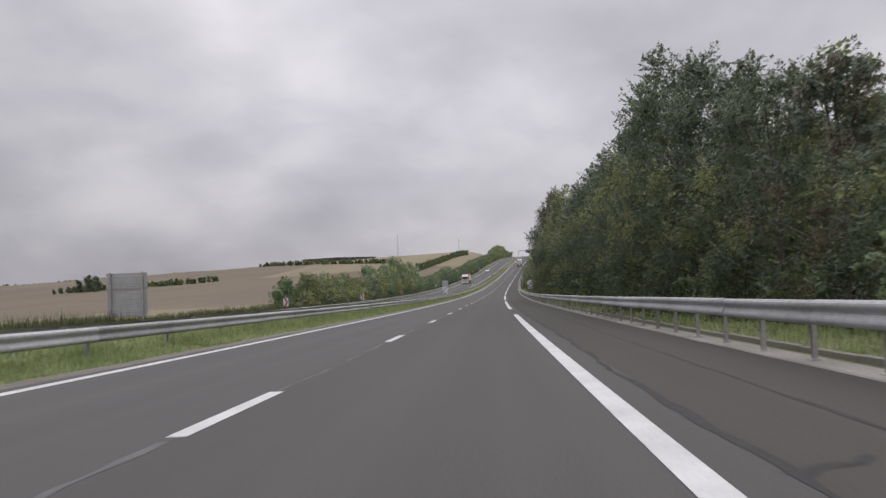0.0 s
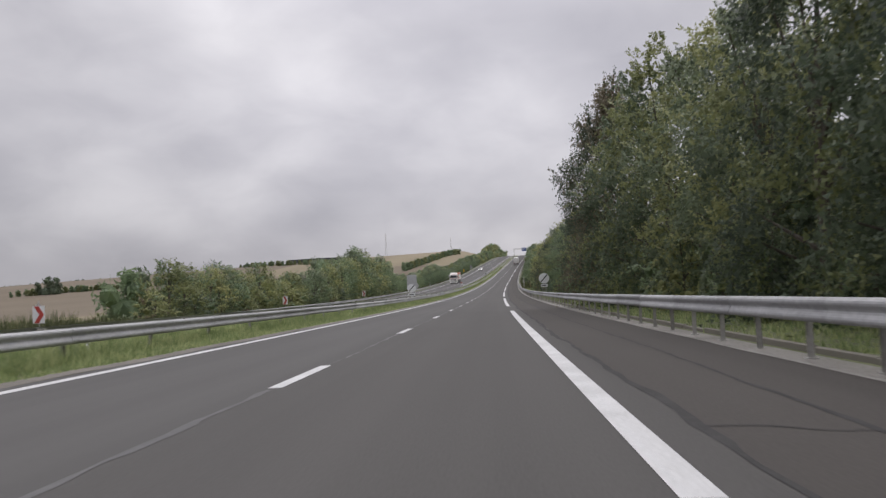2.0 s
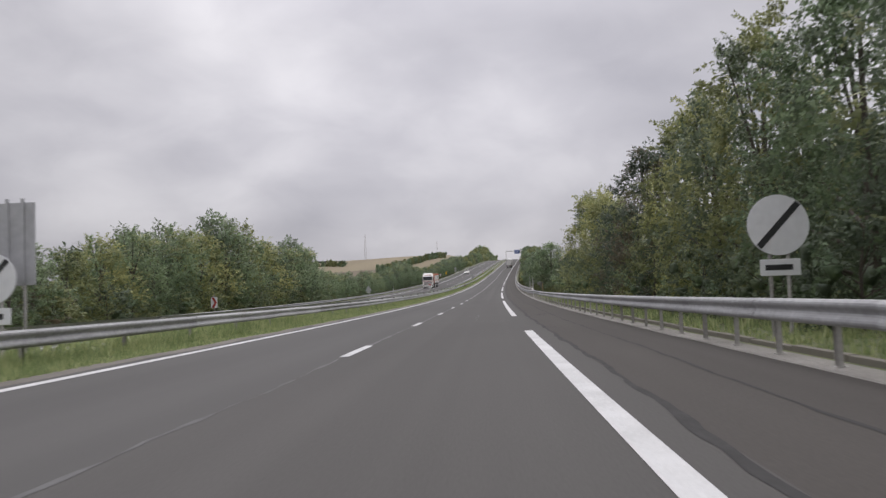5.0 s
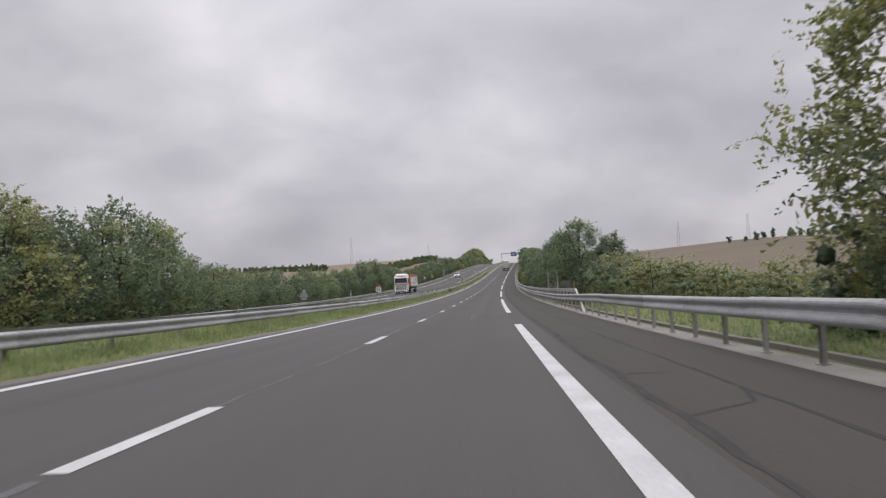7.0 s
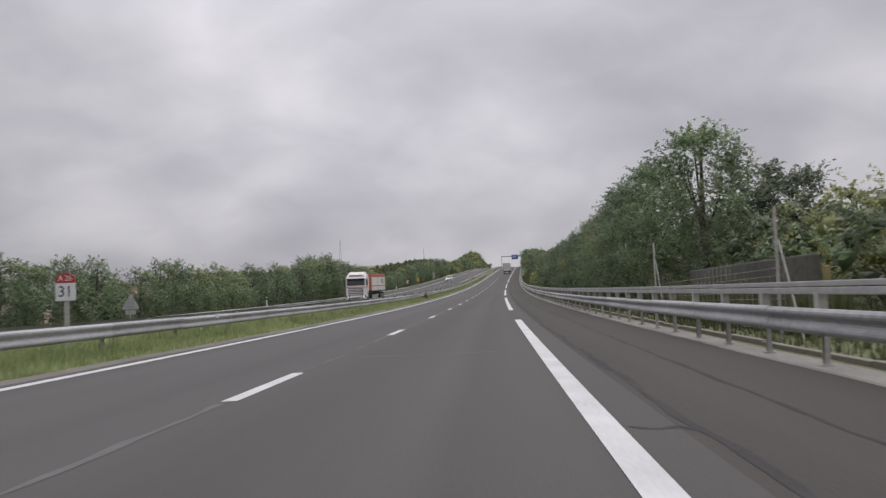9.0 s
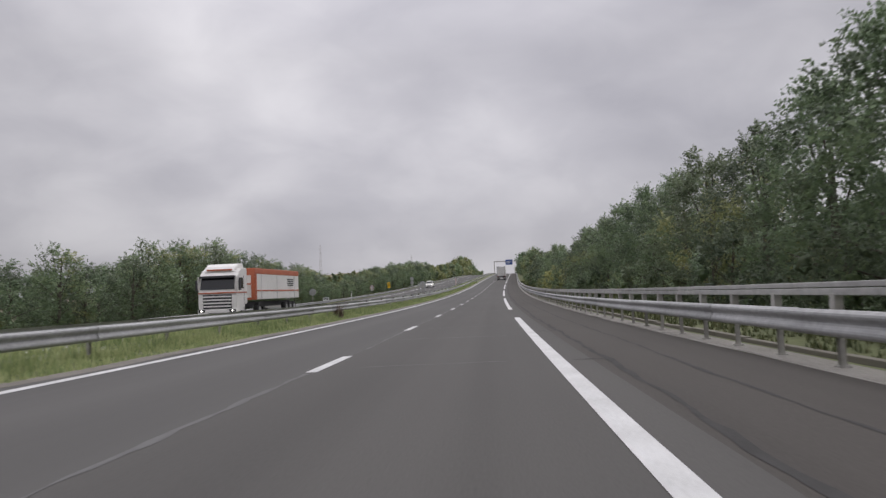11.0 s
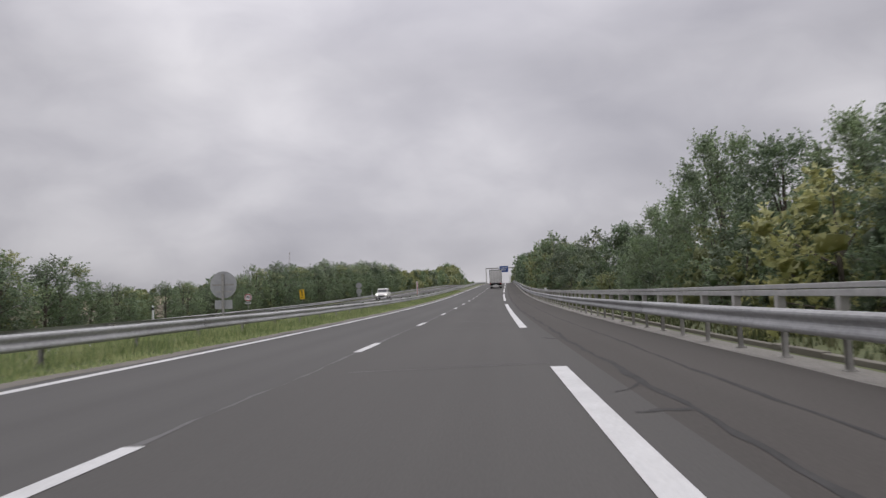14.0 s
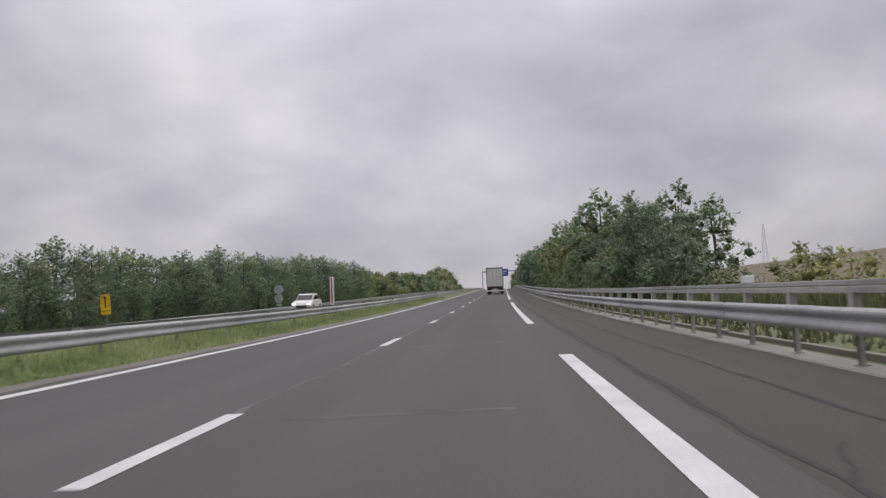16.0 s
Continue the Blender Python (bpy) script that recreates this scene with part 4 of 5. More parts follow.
def high_at(table, s):
    return float(np.interp(s, *zip(*table)))


s = 10.0
while s < 445:
    h = high_at(RIGHT_HIGH, s)
    if h > 2.2 and not 95 < s < 101.3 and not 250 < s < 262 and not 179 < s < 190:
        rusty = 92 < s < 104 or 112 < s < 118 or 160 < s < 168
        pick = 3 if rusty else plant_rng.choice((0, 0, 0, 3) if s < 62 else (0, 1) if s < 77 else (1, 1, 4) if s < 92 else (0, 0, 1, 3) if s < 110 else (1, 4, 1, 2) if s < 150 else (4, 4, 4, 1) if s < 190 else (2, 2, 2, 0))
        plant(NEAR, pick, s, 12.0 if 94 < s < 98 else 10.7 + plant_rng.uniform(-0.5, 0.6), h * plant_rng.uniform(0.92, 1.04), plant_rng.uniform(0.92, 1.08))
    s += plant_rng.uniform(4.3, 5.6) * (0.80 + 0.025 * max(h, 4))
s = -14.0
while s < 505:
    h = high_at(RIGHT_HIGH, s)
    if s > 445:
        plant(BACK, plant_rng.choice((0, 2, 1)), s + 2, 10.8 + plant_rng.uniform(-0.5, 0.6), h * plant_rng.uniform(0.9, 1.05))
    if h > 3 and not 99 < s < 120 and not 425 < s < 441:
        plant(BACK, plant_rng.choice((0, 0, 2, 1)), s, 15.3 + plant_rng.uniform(-0.9, 1.4), h * plant_rng.uniform(0.92, 1.05))
    s += plant_rng.uniform(8.0, 10.0)
plant(TURNING, 0, 94.5, 9.8, 12.2, 0.82)
for pick, s, off, h in ((4, 180.4, 11.0, 7.7), (4, 184.6, 10.6, 8.3), (2, 253.5, 11.6, 7.9), (2, 258.6, 10.6, 7.0), (0, 251.5, 14.5, 5.8)):
    plant(NEAR, pick, s, off, h, 1.25 if s > 200 else 1.05)
# shrubs at the foot of the trees
s = -10.0
while s < 480:
    h = high_at(RIGHT_HIGH, s)
    if h > 3 and not 95 < s < 106:
        plant(SHRUB, plant_rng.choice((0, 2, 2)), s, 9.4 + plant_rng.uniform(-0.3, 0.5), plant_rng.uniform(1.6, 2.9), 0.9, "bushes under the trees")
    s += plant_rng.uniform(2.6, 5.0)
# the open bank
for s, off, h, k in ((192, 13, 1.6, 1), (197, 15.5, 1.7, 0), (203, 14, 1.5, 1), (208, 13, 1.9, 0), (212, 17, 2.6, 0), (217, 13.5, 2.6, 1), (222, 12.5, 2.3, 0), (226, 15, 3.0, 0),
                     (230, 12.2, 2.7, 2), (235, 13.0, 3.2, 0), (239, 12.5, 3.5, 2), (243, 13.5, 4.0, 0), (247, 12.4, 3.8, 2), (250, 14, 4.2, 0), (190, 19, 1.9, 0), (214, 24, 2.4, 2),
                     (233, 24, 3.0, 0), (241, 20, 3.6, 1)):
    plant(SHRUB, k, s, off, h, 1.15, "shrubs on the open bank")
for s, off, h, k in ((400, 18, 1.4, 1), (405, 16.5, 1.3, 1), (412, 15, 1.4, 0), (419, 14, 2.3, 3), (421.5, 13.6, 2.6, 3), (424, 14.4, 2.5, 3), (416, 14.5, 1.9, 3), (424, 11.5, 1.6, 0), (256, 10.6, 2.6, 1), (357.3, 9.3, 3.3, 3), (359.8, 9.6, 3.0, 3), (428.5, 10.6, 2.7, 2), (431.5, 11.4, 3.4, 2), (434, 10.2, 3.8, 2), (437.5, 10.4, 4.2, 0), (441, 10.2, 4.0, 2),
                     (241, 15.5, 3.8, 0), (246, 15.5, 4.4, 2), (250, 16, 4.8, 2)):
    plant(SHRUB, k, s, off, h, 1.15, "shrubs on the open bank")
for k in range(34):
    s = 191 + 1.85 * k + plant_rng.uniform(-0.8, 0.8)
    plant(SHRUB, plant_rng.choice((0, 1, 1, 2, 3)), s, 12.6 + plant_rng.uniform(-0.8, 5.5), (1.2 + 0.036 * (s - 190)) * plant_rng.uniform(0.85, 1.15), 1.25, "shrubs on the open bank")
# beyond the opposite carriageway
for row, (off, step) in enumerate(((-24.4, 3.7),)):
    s = 109.0
    while s < 545:
        h = high_at(LEFT_HIGH, s)
        if h > 1.5:
            plant(ACROSS, plant_rng.choice((0, 0, 1) if s < 147 else (0, 1, 1, 2) if s < 240 else (1, 1, 2, 2)), s, off + plant_rng.uniform(-0.8, 0.8), h * plant_rng.uniform(0.86, 1.1), plant_rng.uniform(1.0, 1.2), "trees beyond the opposite lanes")
        s += step * plant_rng.uniform(0.75, 1.2)
s = 58.0
while s < 250:
    plant(SHRUB, plant_rng.choice((0, 1, 2)), s, -23.0 + plant_rng.uniform(-0.8, 0.8), plant_rng.uniform(0.8, 1.2) if s < 108 else plant_rng.uniform(1.8, 3.0), 1.3, "bushes beyond the opposite lanes")
    s += plant_rng.uniform(2.6, 4.4) if s < 108 else plant_rng.uniform(5, 8)


def wood(name, label, spots, leaf, count, seed, mats):
    """A far wood as one object: clumps of leaves, row on row."""
    r = np.random.RandomState(seed)
    verts, faces, mat_of, n0 = [], [], [], 0
    ico = bmesh.new()
    bmesh.ops.create_icosphere(ico, subdivisions=1, radius=1.0)
    iv = np.array([v.co for v in ico.verts])
    ico.verts.index_update()
    jf = [[v.index for v in f.verts] for f in ico.faces]
    ico.free()
    for s, off, h in spots:
        foot = np.array(road(s, off, float(ground_up(s, off))))
        m = int(r.randint(len(mats)))
        for k in range(5):
            z = (0.15 + 0.17 * k + r.uniform(-0.04, 0.04)) * h
            rad = h * (0.30 - 0.038 * k) * r.uniform(0.85, 1.15)
            core = 0.72
            c = foot + np.array([r.normal(0, 0.12 * h), r.normal(0, 0.12 * h), z])
            verts.append(c + iv * rad * core * (1 + r.uniform(-0.28, 0.28, (len(iv), 1))))
            faces += [[n0 + q for q in f] for f in jf]
            mat_of += [m] * len(jf)
            n0 += len(iv)
            d3 = r.normal(0, 1, (count, 3))
            d3 /= np.linalg.norm(d3, axis=1)[:, None]
            p = c + d3 * rad * r.uniform(0.6, 1.2, (count, 1))
            la = r.normal(0, 1, (count, 3)) * leaf * 0.5
            lb = r.normal(0, 1, (count, 3)) * leaf * 0.4
            verts.append(np.stack([p - la, p + la, p + lb], 1).reshape(-1, 3))
            faces += (n0 + np.arange(count)[:, None] * 3 + np.array([0, 1, 2])).tolist()
            mat_of += [m] * count
            n0 += 3 * count
    me = mesh_from(name, np.concatenate(verts), faces, mats)
    me.polygons.foreach_set("material_index", np.array(mat_of, np.int32))
    return tagged(new(name, me), label, "wood", kind="stuff")


r = random.Random(91)
for s0, s1, o in ((6, 92, 15.2), (120, 180, 15.2), (264, 393, 15.2), (383, 396.5, 12.4), (438, 505, 13.4)):
    wood("thicket", "dark inner thicket of the roadside trees", [(s + r.uniform(-1, 1), o + r.uniform(-0.8, 0.8), 0.84 * high_at(RIGHT_HIGH, s) * r.uniform(0.9, 1.05))
         for s in np.arange(s0, s1, 2.4)], 0.26, 110, int(s0) + 20, [LEAF_DEEP, LEAF_DARK])
wood("far_wood", "far belt of green trees along the motorway", [(s + r.uniform(-2, 2), o + r.uniform(-1.5, 1.5), high_at(RIGHT_HIGH, s) * r.uniform(0.85, 1.12))
     for s in np.arange(506, 860, 4.6) for o in (11.0, 15.5)], 0.5, 90, 3, [LEAF_DARK, LEAF_FRESH, LEAF_OLIVE])
wood("far_wood", "far belt of green trees beyond the opposite lanes", [(s + r.uniform(-2, 2), o + r.uniform(-1.5, 1.5), high_at(LEFT_HIGH, s) * r.uniform(0.85, 1.12))
     for s in np.arange(547, 1000, 4.6) for o in (-24.8, -29.5)], 0.6, 70, 4, [LEAF_DARK, LEAF_FRESH, LEAF_OLIVE])
wood("back_row", "inner trees of the belt beyond the opposite lanes", [(s + r.uniform(-1.5, 1.5), -28.2 + r.uniform(-1.2, 1.2), high_at(LEFT_HIGH, s) * r.uniform(0.82, 1.02))
     for s in np.arange(111, 545, 3.6) if high_at(LEFT_HIGH, s) > 2], 0.34, 110, 14, [LEAF_FRESH, LEAF_OLIVE, LEAF_DARK])
# hedges and ridge trees take lighter leaf greens, standing in for distance haze
wood("far_hedge", "dark hedges between the far fields", [(s + r.uniform(-4, 4), o + r.uniform(-1, 1), r.uniform(3.2, 5.2)) for s, o in
     [(615 + 0.05 * k, -372 + 1.6 * k) for k in range(0, 84)] + [(560 + 4 * k, -70 + 0.1 * k) for k in range(0, 70)] + [(700 + 3 * k, -120 - 3.0 * k) for k in range(0, 60)]], 0.9, 40, 5, [LEAF_OLIVE, LEAF_FRESH])
wood("ridge_trees", "small dark trees along the distant ridge", [(1080 + r.uniform(-30, 30) - 0.1 * abs(o), o, r.uniform(1.0, 3.4)) for o in np.arange(-900, -330, 3.2)]
     + [(620 + r.uniform(-12, 12), o, r.uniform(2.5, 5.0)) for o in np.arange(120, 420, 4.5)] + [(600 + r.uniform(-10, 10), o, r.uniform(0.75, 1.1) * min(11.0, 5 + 0.12 * (o - 162))) for o in np.arange(162, 330, 3.2)], 0.8, 22, 6, [LEAF_FRESH, LEAF_DARK])
wood("lone_trees", "round dark trees standing in the far field", [(608, -338, 13), (612, -344, 14), (606, -333, 11), (610, -350, 10)], 0.9, 90, 7, [LEAF_DARK])


# ---- signs; each is built facing -y, towards traffic that drives along +y
def sign_post(parent, x, z1, r=0.035, z0=-1.0, y=0.03):
    return part("post", rod(fresh(), (x, y, z0), (x, y, z1), r, r, 10), GALVANISED_POST, parent)


def rest_on(s, off, spin=0.0):
    return stand(s, off, float(ground_up(s, off)) if off > 7.2 else -0.03, spin)


def end_sign(s, off, z, r, with_panel):
    sign = thing("road_sign", "round white end-of-limits sign with black diagonal and plate" if not with_panel else "white end-of-limits sign before a grey panel in the median", "road sign")
    part("disc", disc(fresh(), r, -0.03, -0.012, 0, z), SIGN_WHITE, sign)
    part("backing", disc(fresh(), r * 1.01, -0.010, 0.002, 0, z), SIGN_BACK, sign)
    bm = fresh()
    q = r * 0.97
    box(bm, -q, q, -0.036, -0.032, -r * 0.105, r * 0.105)
    bar = part("diagonal_bar", bm, SIGN_BLACK, sign)
    bar.matrix_local = pose(0, 0, z, 0, -47, 0)
    z_plate = z - r - 0.22
    plate = part("plate", box(fresh(), -0.36, 0.36, -0.03, -0.01, z_plate - 0.15, z_plate + 0.15, 0.01), SIGN_WHITE, sign)
    part("writing_bar", box(fresh(), -0.27, 0.22, -0.034, -0.031, z_plate - 0.05, z_plate + 0.05), SIGN_BLACK, plate)
    sign_post(sign, -0.16, z + r * 0.6)
    sign_post(sign, 0.16, z + r * 0.6)
    sign.matrix_world = rest_on(s, off)
    return sign


end_sign(137.3, 7.85, 2.03, 0.55, False)
end_sign(136.4, -6.35, 1.62, 0.46, True)
panel = thing("road_sign_reverse", "tall grey back of a sign panel with jagged top stiffeners", "road sign", rest_on(136.9, -6.35))
part("panel", box(fresh(), -0.52, 0.52, 0.0, 0.03, 1.5, 3.05, 0.01), SIGN_BACK, panel)
for x in (-0.3, 0.0, 0.3):
    part("stiffener", box(fresh(), x - 0.03, x + 0.03, -0.03, 0.0, 1.55, 3.12), SIGN_BACK, panel)
sign_post(panel, -0.3, 1.6)
sign_post(panel, 0.3, 1.6)


def chevron(s, off, z, spin):
    sign = thing("chevron_sign", "upright white bend marker with a red chevron on a steel post", "road sign", group="bend markers")
    part("board", box(fresh(), -0.28, 0.28, -0.03, 0.0, z - 0.45, z + 0.45, 0.012), SIGN_WHITE, sign)
    bm = fresh()
    outline(bm, [(-0.22, z - 0.43), (0.0, z - 0.43), (0.24, z), (0.0, z + 0.43), (-0.22, z + 0.43), (0.02, z)], -0.036, -0.031)
    part("chevron", bm, SIGN_RED, sign)
    part("bracket", box(fresh(), -0.12, 0.12, -0.01, 0.02, z + 0.45, z + 0.53, 0.008), GALVANISED_POST, sign)
    sign_post(sign, 0.0, z + 0.72, 0.03)
    sign.matrix_world = rest_on(s, off, spin)


for s, spin in ((89.7, 32), (138.6, 0), (189.75, 0)):
    chevron(s, -20.75, 0.85, spin)

# backs of signs that face the opposite traffic
big = thing("road_sign_reverse", "large grey slatted back of a motorway sign on two posts", "road sign", rest_on(53.8, -22.1))
for k in range(16):
    z = 0.42 + 0.185 * k
    part("slat", box(fresh(), -1.42, 1.42, 0.0, 0.045, z, z + 0.172, 0.012), SIGN_BACK, big)
part("rail", box(fresh(), -1.42, 1.42, -0.05, -0.005, 2.28, 2.36), GALVANISED_POST, big)
for x in (-1.1, 1.1):
    part("post", box(fresh(), x - 0.07, x + 0.07, -0.13, -0.05, -1.2, 3.42, 0.01), GALVANISED_POST, big)
tri = thing("road_sign_reverse", "grey back of a triangular warning sign on a post", "road sign", rest_on(270.6, -20.8, 0))
bm = fresh()
outline(bm, [(-0.52, 0.72), (0.52, 0.72), (0.56, 0.80), (0.05, 1.68), (-0.05, 1.68), (-0.56, 0.80)], -0.02, 0.012)
part("panel", bm, SIGN_BACK, tri)
for z in (0.85, 1.2):
    part("clamp", box(fresh(), -0.3 if z < 1 else -0.18, 0.3 if z < 1 else 0.18, -0.04, -0.02, z, z + 0.05), GALVANISED_POST, tri)
part("plate", box(fresh(), -0.34, 0.34, -0.02, 0.01, 0.38, 0.66, 0.01), SIGN_BACK, tri)
sign_post(tri, 0, 1.5, y=-0.07)


def round_back(s, off, z, r, extra):
    sign = thing("road_sign_reverse", "grey back of a round road sign on a post" if not extra else "grey backs of a round sign and its plate on posts", "road sign")
    part("panel", disc(fresh(), r, -0.015, 0.012, 0, z), SIGN_BACK, sign)
    part("clamp", box(fresh(), -r * 0.8, r * 0.8, -0.035, -0.015, z - 0.03, z + 0.03), GALVANISED_POST, sign)
    part("clamp", box(fresh(), -r * 0.6, r * 0.6, -0.035, -0.015, z - r * 0.55, z - r * 0.45), GALVANISED_POST, sign)
    if extra == "plate":
        part("plate", box(fresh(), -0.3, 0.3, -0.012, 0.012, z - r - 0.36, z - r - 0.06, 0.01), SIGN_BACK, sign)
    if extra == "disc":
        part("panel", disc(fresh(), r * 0.95, -0.015, 0.012, 0, z - 2 * r), SIGN_BACK, sign)
        part("plate", box(fresh(), -0.28, 0.28, -0.012, 0.012, z - 3 * r - 0.3, z - 3 * r - 0.04, 0.01), SIGN_BACK, sign)
    sign_post(sign, 0.0, z + r * 0.8, 0.045, y=-0.075)
    sign.matrix_world = rest_on(s, off)


round_back(371.6, -20.9, 1.35, 0.44, "")
round_back(368.7, -6.42, 1.72, 0.46, "plate")
round_back(475.8, -20.4, 2.0, 0.48, "disc")
small = thing("small_sign", "small white reference plate on a short post", "road sign", rest_on(358.25, -20.6))
part("plate", box(fresh(), -0.22, 0.22, -0.02, 0.0, 0.75, 1.0, 0.008), SIGN_WHITE, small)
part("writing_bar", box(fresh(), -0.15, 0.15, -0.024, -0.021, 0.82, 0.93), SIGN_BLACK, small)
sign_post(small, 0, 0.95, 0.02)
bars = thing("rail_plate", "white plate with three dark bars on the opposite guard rail", "road sign", stand(375.25, -20.0, -0.22))
part("plate", box(fresh(), -0.42, 0.42, -0.02, 0.0, 0.32, 0.74, 0.008), SIGN_WHITE, bars)
for x in (-0.25, 0.0, 0.25):
    part("writing_bar", box(fresh(), x - 0.07, x + 0.07, -0.024, -0.021, 0.40, 0.66), SIGN_BLACK, bars)
part("stem", rod(fresh(), (0, 0.02, 0.0), (0, 0.02, 0.5), 0.025, 0.025, 8), GALVANISED_POST, bars)

# kilometre board in the median
km = thing("kilometre_sign", "kilometre board with red A 26 cap over white 31", "road sign", rest_on(236.1, -6.40))
part("number_board", box(fresh(), -0.22, 0.22, -0.03, 0.0, 1.22, 1.60, 0.012), SIGN_WHITE, km)
bm = fresh()
outline(bm, [(-0.22, 1.605)] + [(0.22, 1.605)] + [(0.22 * math.cos(a), 1.66 + 0.16 * math.sin(a)) for a in np.linspace(0, math.pi, 12)], -0.03, 0.0)
part("road_cap", bm, SIGN_RED, km)
writing("31", 0.33, SIGN_BLACK, km, pose(0, -0.034, 1.41))
writing("A 26", 0.16, SIGN_WHITE, km, pose(0, -0.034, 1.70))
part("post", box(fresh(), -0.045, 0.045, 0.0, 0.06, -0.3, 1.55, 0.006), GALVANISED_POST, km)

# speed sign, yellow board, white post beyond
limit = thing("speed_sign", "round 90 speed limit sign with red ring and plate", "road sign", rest_on(418.3, -20.9))
part("ring", disc(fresh(), 0.37, -0.03, -0.005, 0, 1.30), SIGN_WHITE, limit)
part("red_ring", disc(fresh(), 0.335, -0.034, -0.030, 0, 1.30), SIGN_RED, limit)
part("face", disc(fresh(), 0.262, -0.038, -0.034, 0, 1.30), SIGN_WHITE, limit)
writing("90", 0.36, SIGN_BLACK, limit, pose(0, -0.042, 1.30))
plate = part("plate", box(fresh(), -0.30, 0.30, -0.03, -0.005, 0.68, 0.88, 0.01), SIGN_WHITE, limit)
part("writing_bar", box(fresh(), -0.25, 0.25, -0.034, -0.031, 0.74, 0.83), SIGN_BLACK, plate)
sign_post(limit, 0, 1.6)
yellow = thing("yellow_sign", "narrow upright yellow temporary board on a post", "road sign", rest_on(439.2, -20.72, 8) @ pose(0, 0, 0, 0, -4, 0))
part("board", box(fresh(), -0.29, 0.29, -0.03, 0.0, 0.70, 1.90, 0.015), SIGN_YELLOW, yellow)
part("writing_bar", box(fresh(), -0.04, 0.04, -0.034, -0.031, 1.1, 1.76), SIGN_BLACK, yellow)
part("writing_bar", box(fresh(), -0.23, 0.23, -0.034, -0.031, 0.89, 0.93), SIGN_BLACK, yellow)
sign_post(yellow, 0, 0.9, 0.025)
slim = thing("marker_board", "slim white board edge-on on a grey post in the median", "road sign", rest_on(435.7, -6.42, 62))
part("board", box(fresh(), -0.17, 0.17, -0.02, 0.0, 0.75, 2.25, 0.01), SIGN_WHITE, slim)
part("stripe", box(fresh(), -0.10, 0.02, -0.024, -0.021, 0.8, 2.2), SIGN_RED, slim)
sign_post(slim, 0, 2.1)
for s in (300, 395.6, 489):
    q = thing("delineator", "white roadside delineator post beyond the opposite shoulder", "delineator", rest_on(s, -20.4), group="delineators")
    bm = fresh()
    outline(bm, [(-0.06, -0.7), (0.06, -0.7), (0.06, 0.98), (-0.06, 1.06)], -0.05, 0.05)
    part("body", bm, SIGN_WHITE, q)
    part("band", box(fresh(), -0.064, 0.064, -0.054, 0.054, 0.74, 0.92), SIGN_BLACK, q)
for s in (122, 242.5, 349):
    q = thing("rail_reflector", "small white reflector clipped to the median rail", "reflector", stand(s, -5.30, 0.60), group="rail reflectors")
    part("body", box(fresh(), -0.05, 0.05, -0.03, 0.03, -0.02, 0.10, 0.01), SIGN_WHITE, q)
cap = thing("marker_box", "small white box clamped on the upper rail", "marker", stand(405.6, 6.64, 1.01))
part("body", box(fresh(), -0.09, 0.09, -0.09, 0.09, 0.0, 0.13, 0.02), SIGN_WHITE, cap)

# fence by the culvert: tall steel poles with braces, mesh wire, a wooden post
fence = thing("wire_fence", "tall steel fence poles with braces and slack wire mesh", "fence")
for s in (244.7, 233.7):
    q = part("pole", rod(fresh(), (0, 0, -0.3), (0, 0, 2.35), 0.028, 0.028, 8), GALVANISED_POST, fence)
    q.matrix_world = stand(s, 7.74)
    q = part("brace", rod(fresh(), (0.02, 0, 1.75), (0.05, -0.85, 0.0), 0.02, 0.02, 8), GALVANISED_POST, fence)
    q.matrix_world = stand(s, 7.76)
bm = fresh()
for k in range(30):
    y = k * 0.36
    rod(bm, (0, y, 0.1), (0.0, y + 0.02, 1.25 - 0.2 * math.sin(k * 0.4)), 0.004, 0.004, 4)
for k in range(9):
    rod(bm, (0, 0, 0.15 + 0.14 * k), (0, 10.8, 0.12 + 0.13 * k), 0.004, 0.004, 4)
q = part("wire_mesh", bm, GALVANISED_POST, fence)
q.matrix_world = stand(233.9, 7.9)
wall = thing("culvert_wall", "grey concrete culvert wing wall behind the double rail", "wall", stand(239, 9.0, -0.05))
part("parapet", box(fresh(), -0.14, 0.14, -3.6, 6.0, -0.4, 1.55, 0.04), SHADED_WALL, wall)
stake = thing("wooden_post", "yellowish weathered wooden post by the fence", "post", stand(235.2, 9.15))
part("shaft", box(fresh(), -0.06, 0.06, -0.06, 0.06, -0.3, 1.29, 0.03), WOOD_POST, stake)

# ---- gantry with blue board far ahead
gantry = thing("sign_gantry", "steel gantry arm with a blue motorway sign over the lanes", "gantry", stand(690, 0))
part("leg", box(fresh(), -4.75, -4.45, -0.15, 0.15, -0.5, 6.6, 0.02), GALVANISED_POST, gantry)
part("leg", box(fresh(), 7.6, 7.9, -0.15, 0.15, -0.5, 6.6, 0.02), GALVANISED_POST, gantry)
part("beam", box(fresh(), -4.75, 7.9, -0.15, 0.15, 6.2, 6.6, 0.02), GALVANISED_POST, gantry)
board = part("board", box(fresh(), 1.2, 4.8, -0.28, -0.18, 4.6, 7.2, 0.04), SIGN_BLUE, gantry)
part("writing_bar", box(fresh(), 1.6, 4.3, -0.30, -0.285, 6.2, 6.5), SIGN_WHITE, board)
part("writing_bar", box(fresh(), 1.6, 3.7, -0.30, -0.285, 5.4, 5.7), SIGN_WHITE, board)


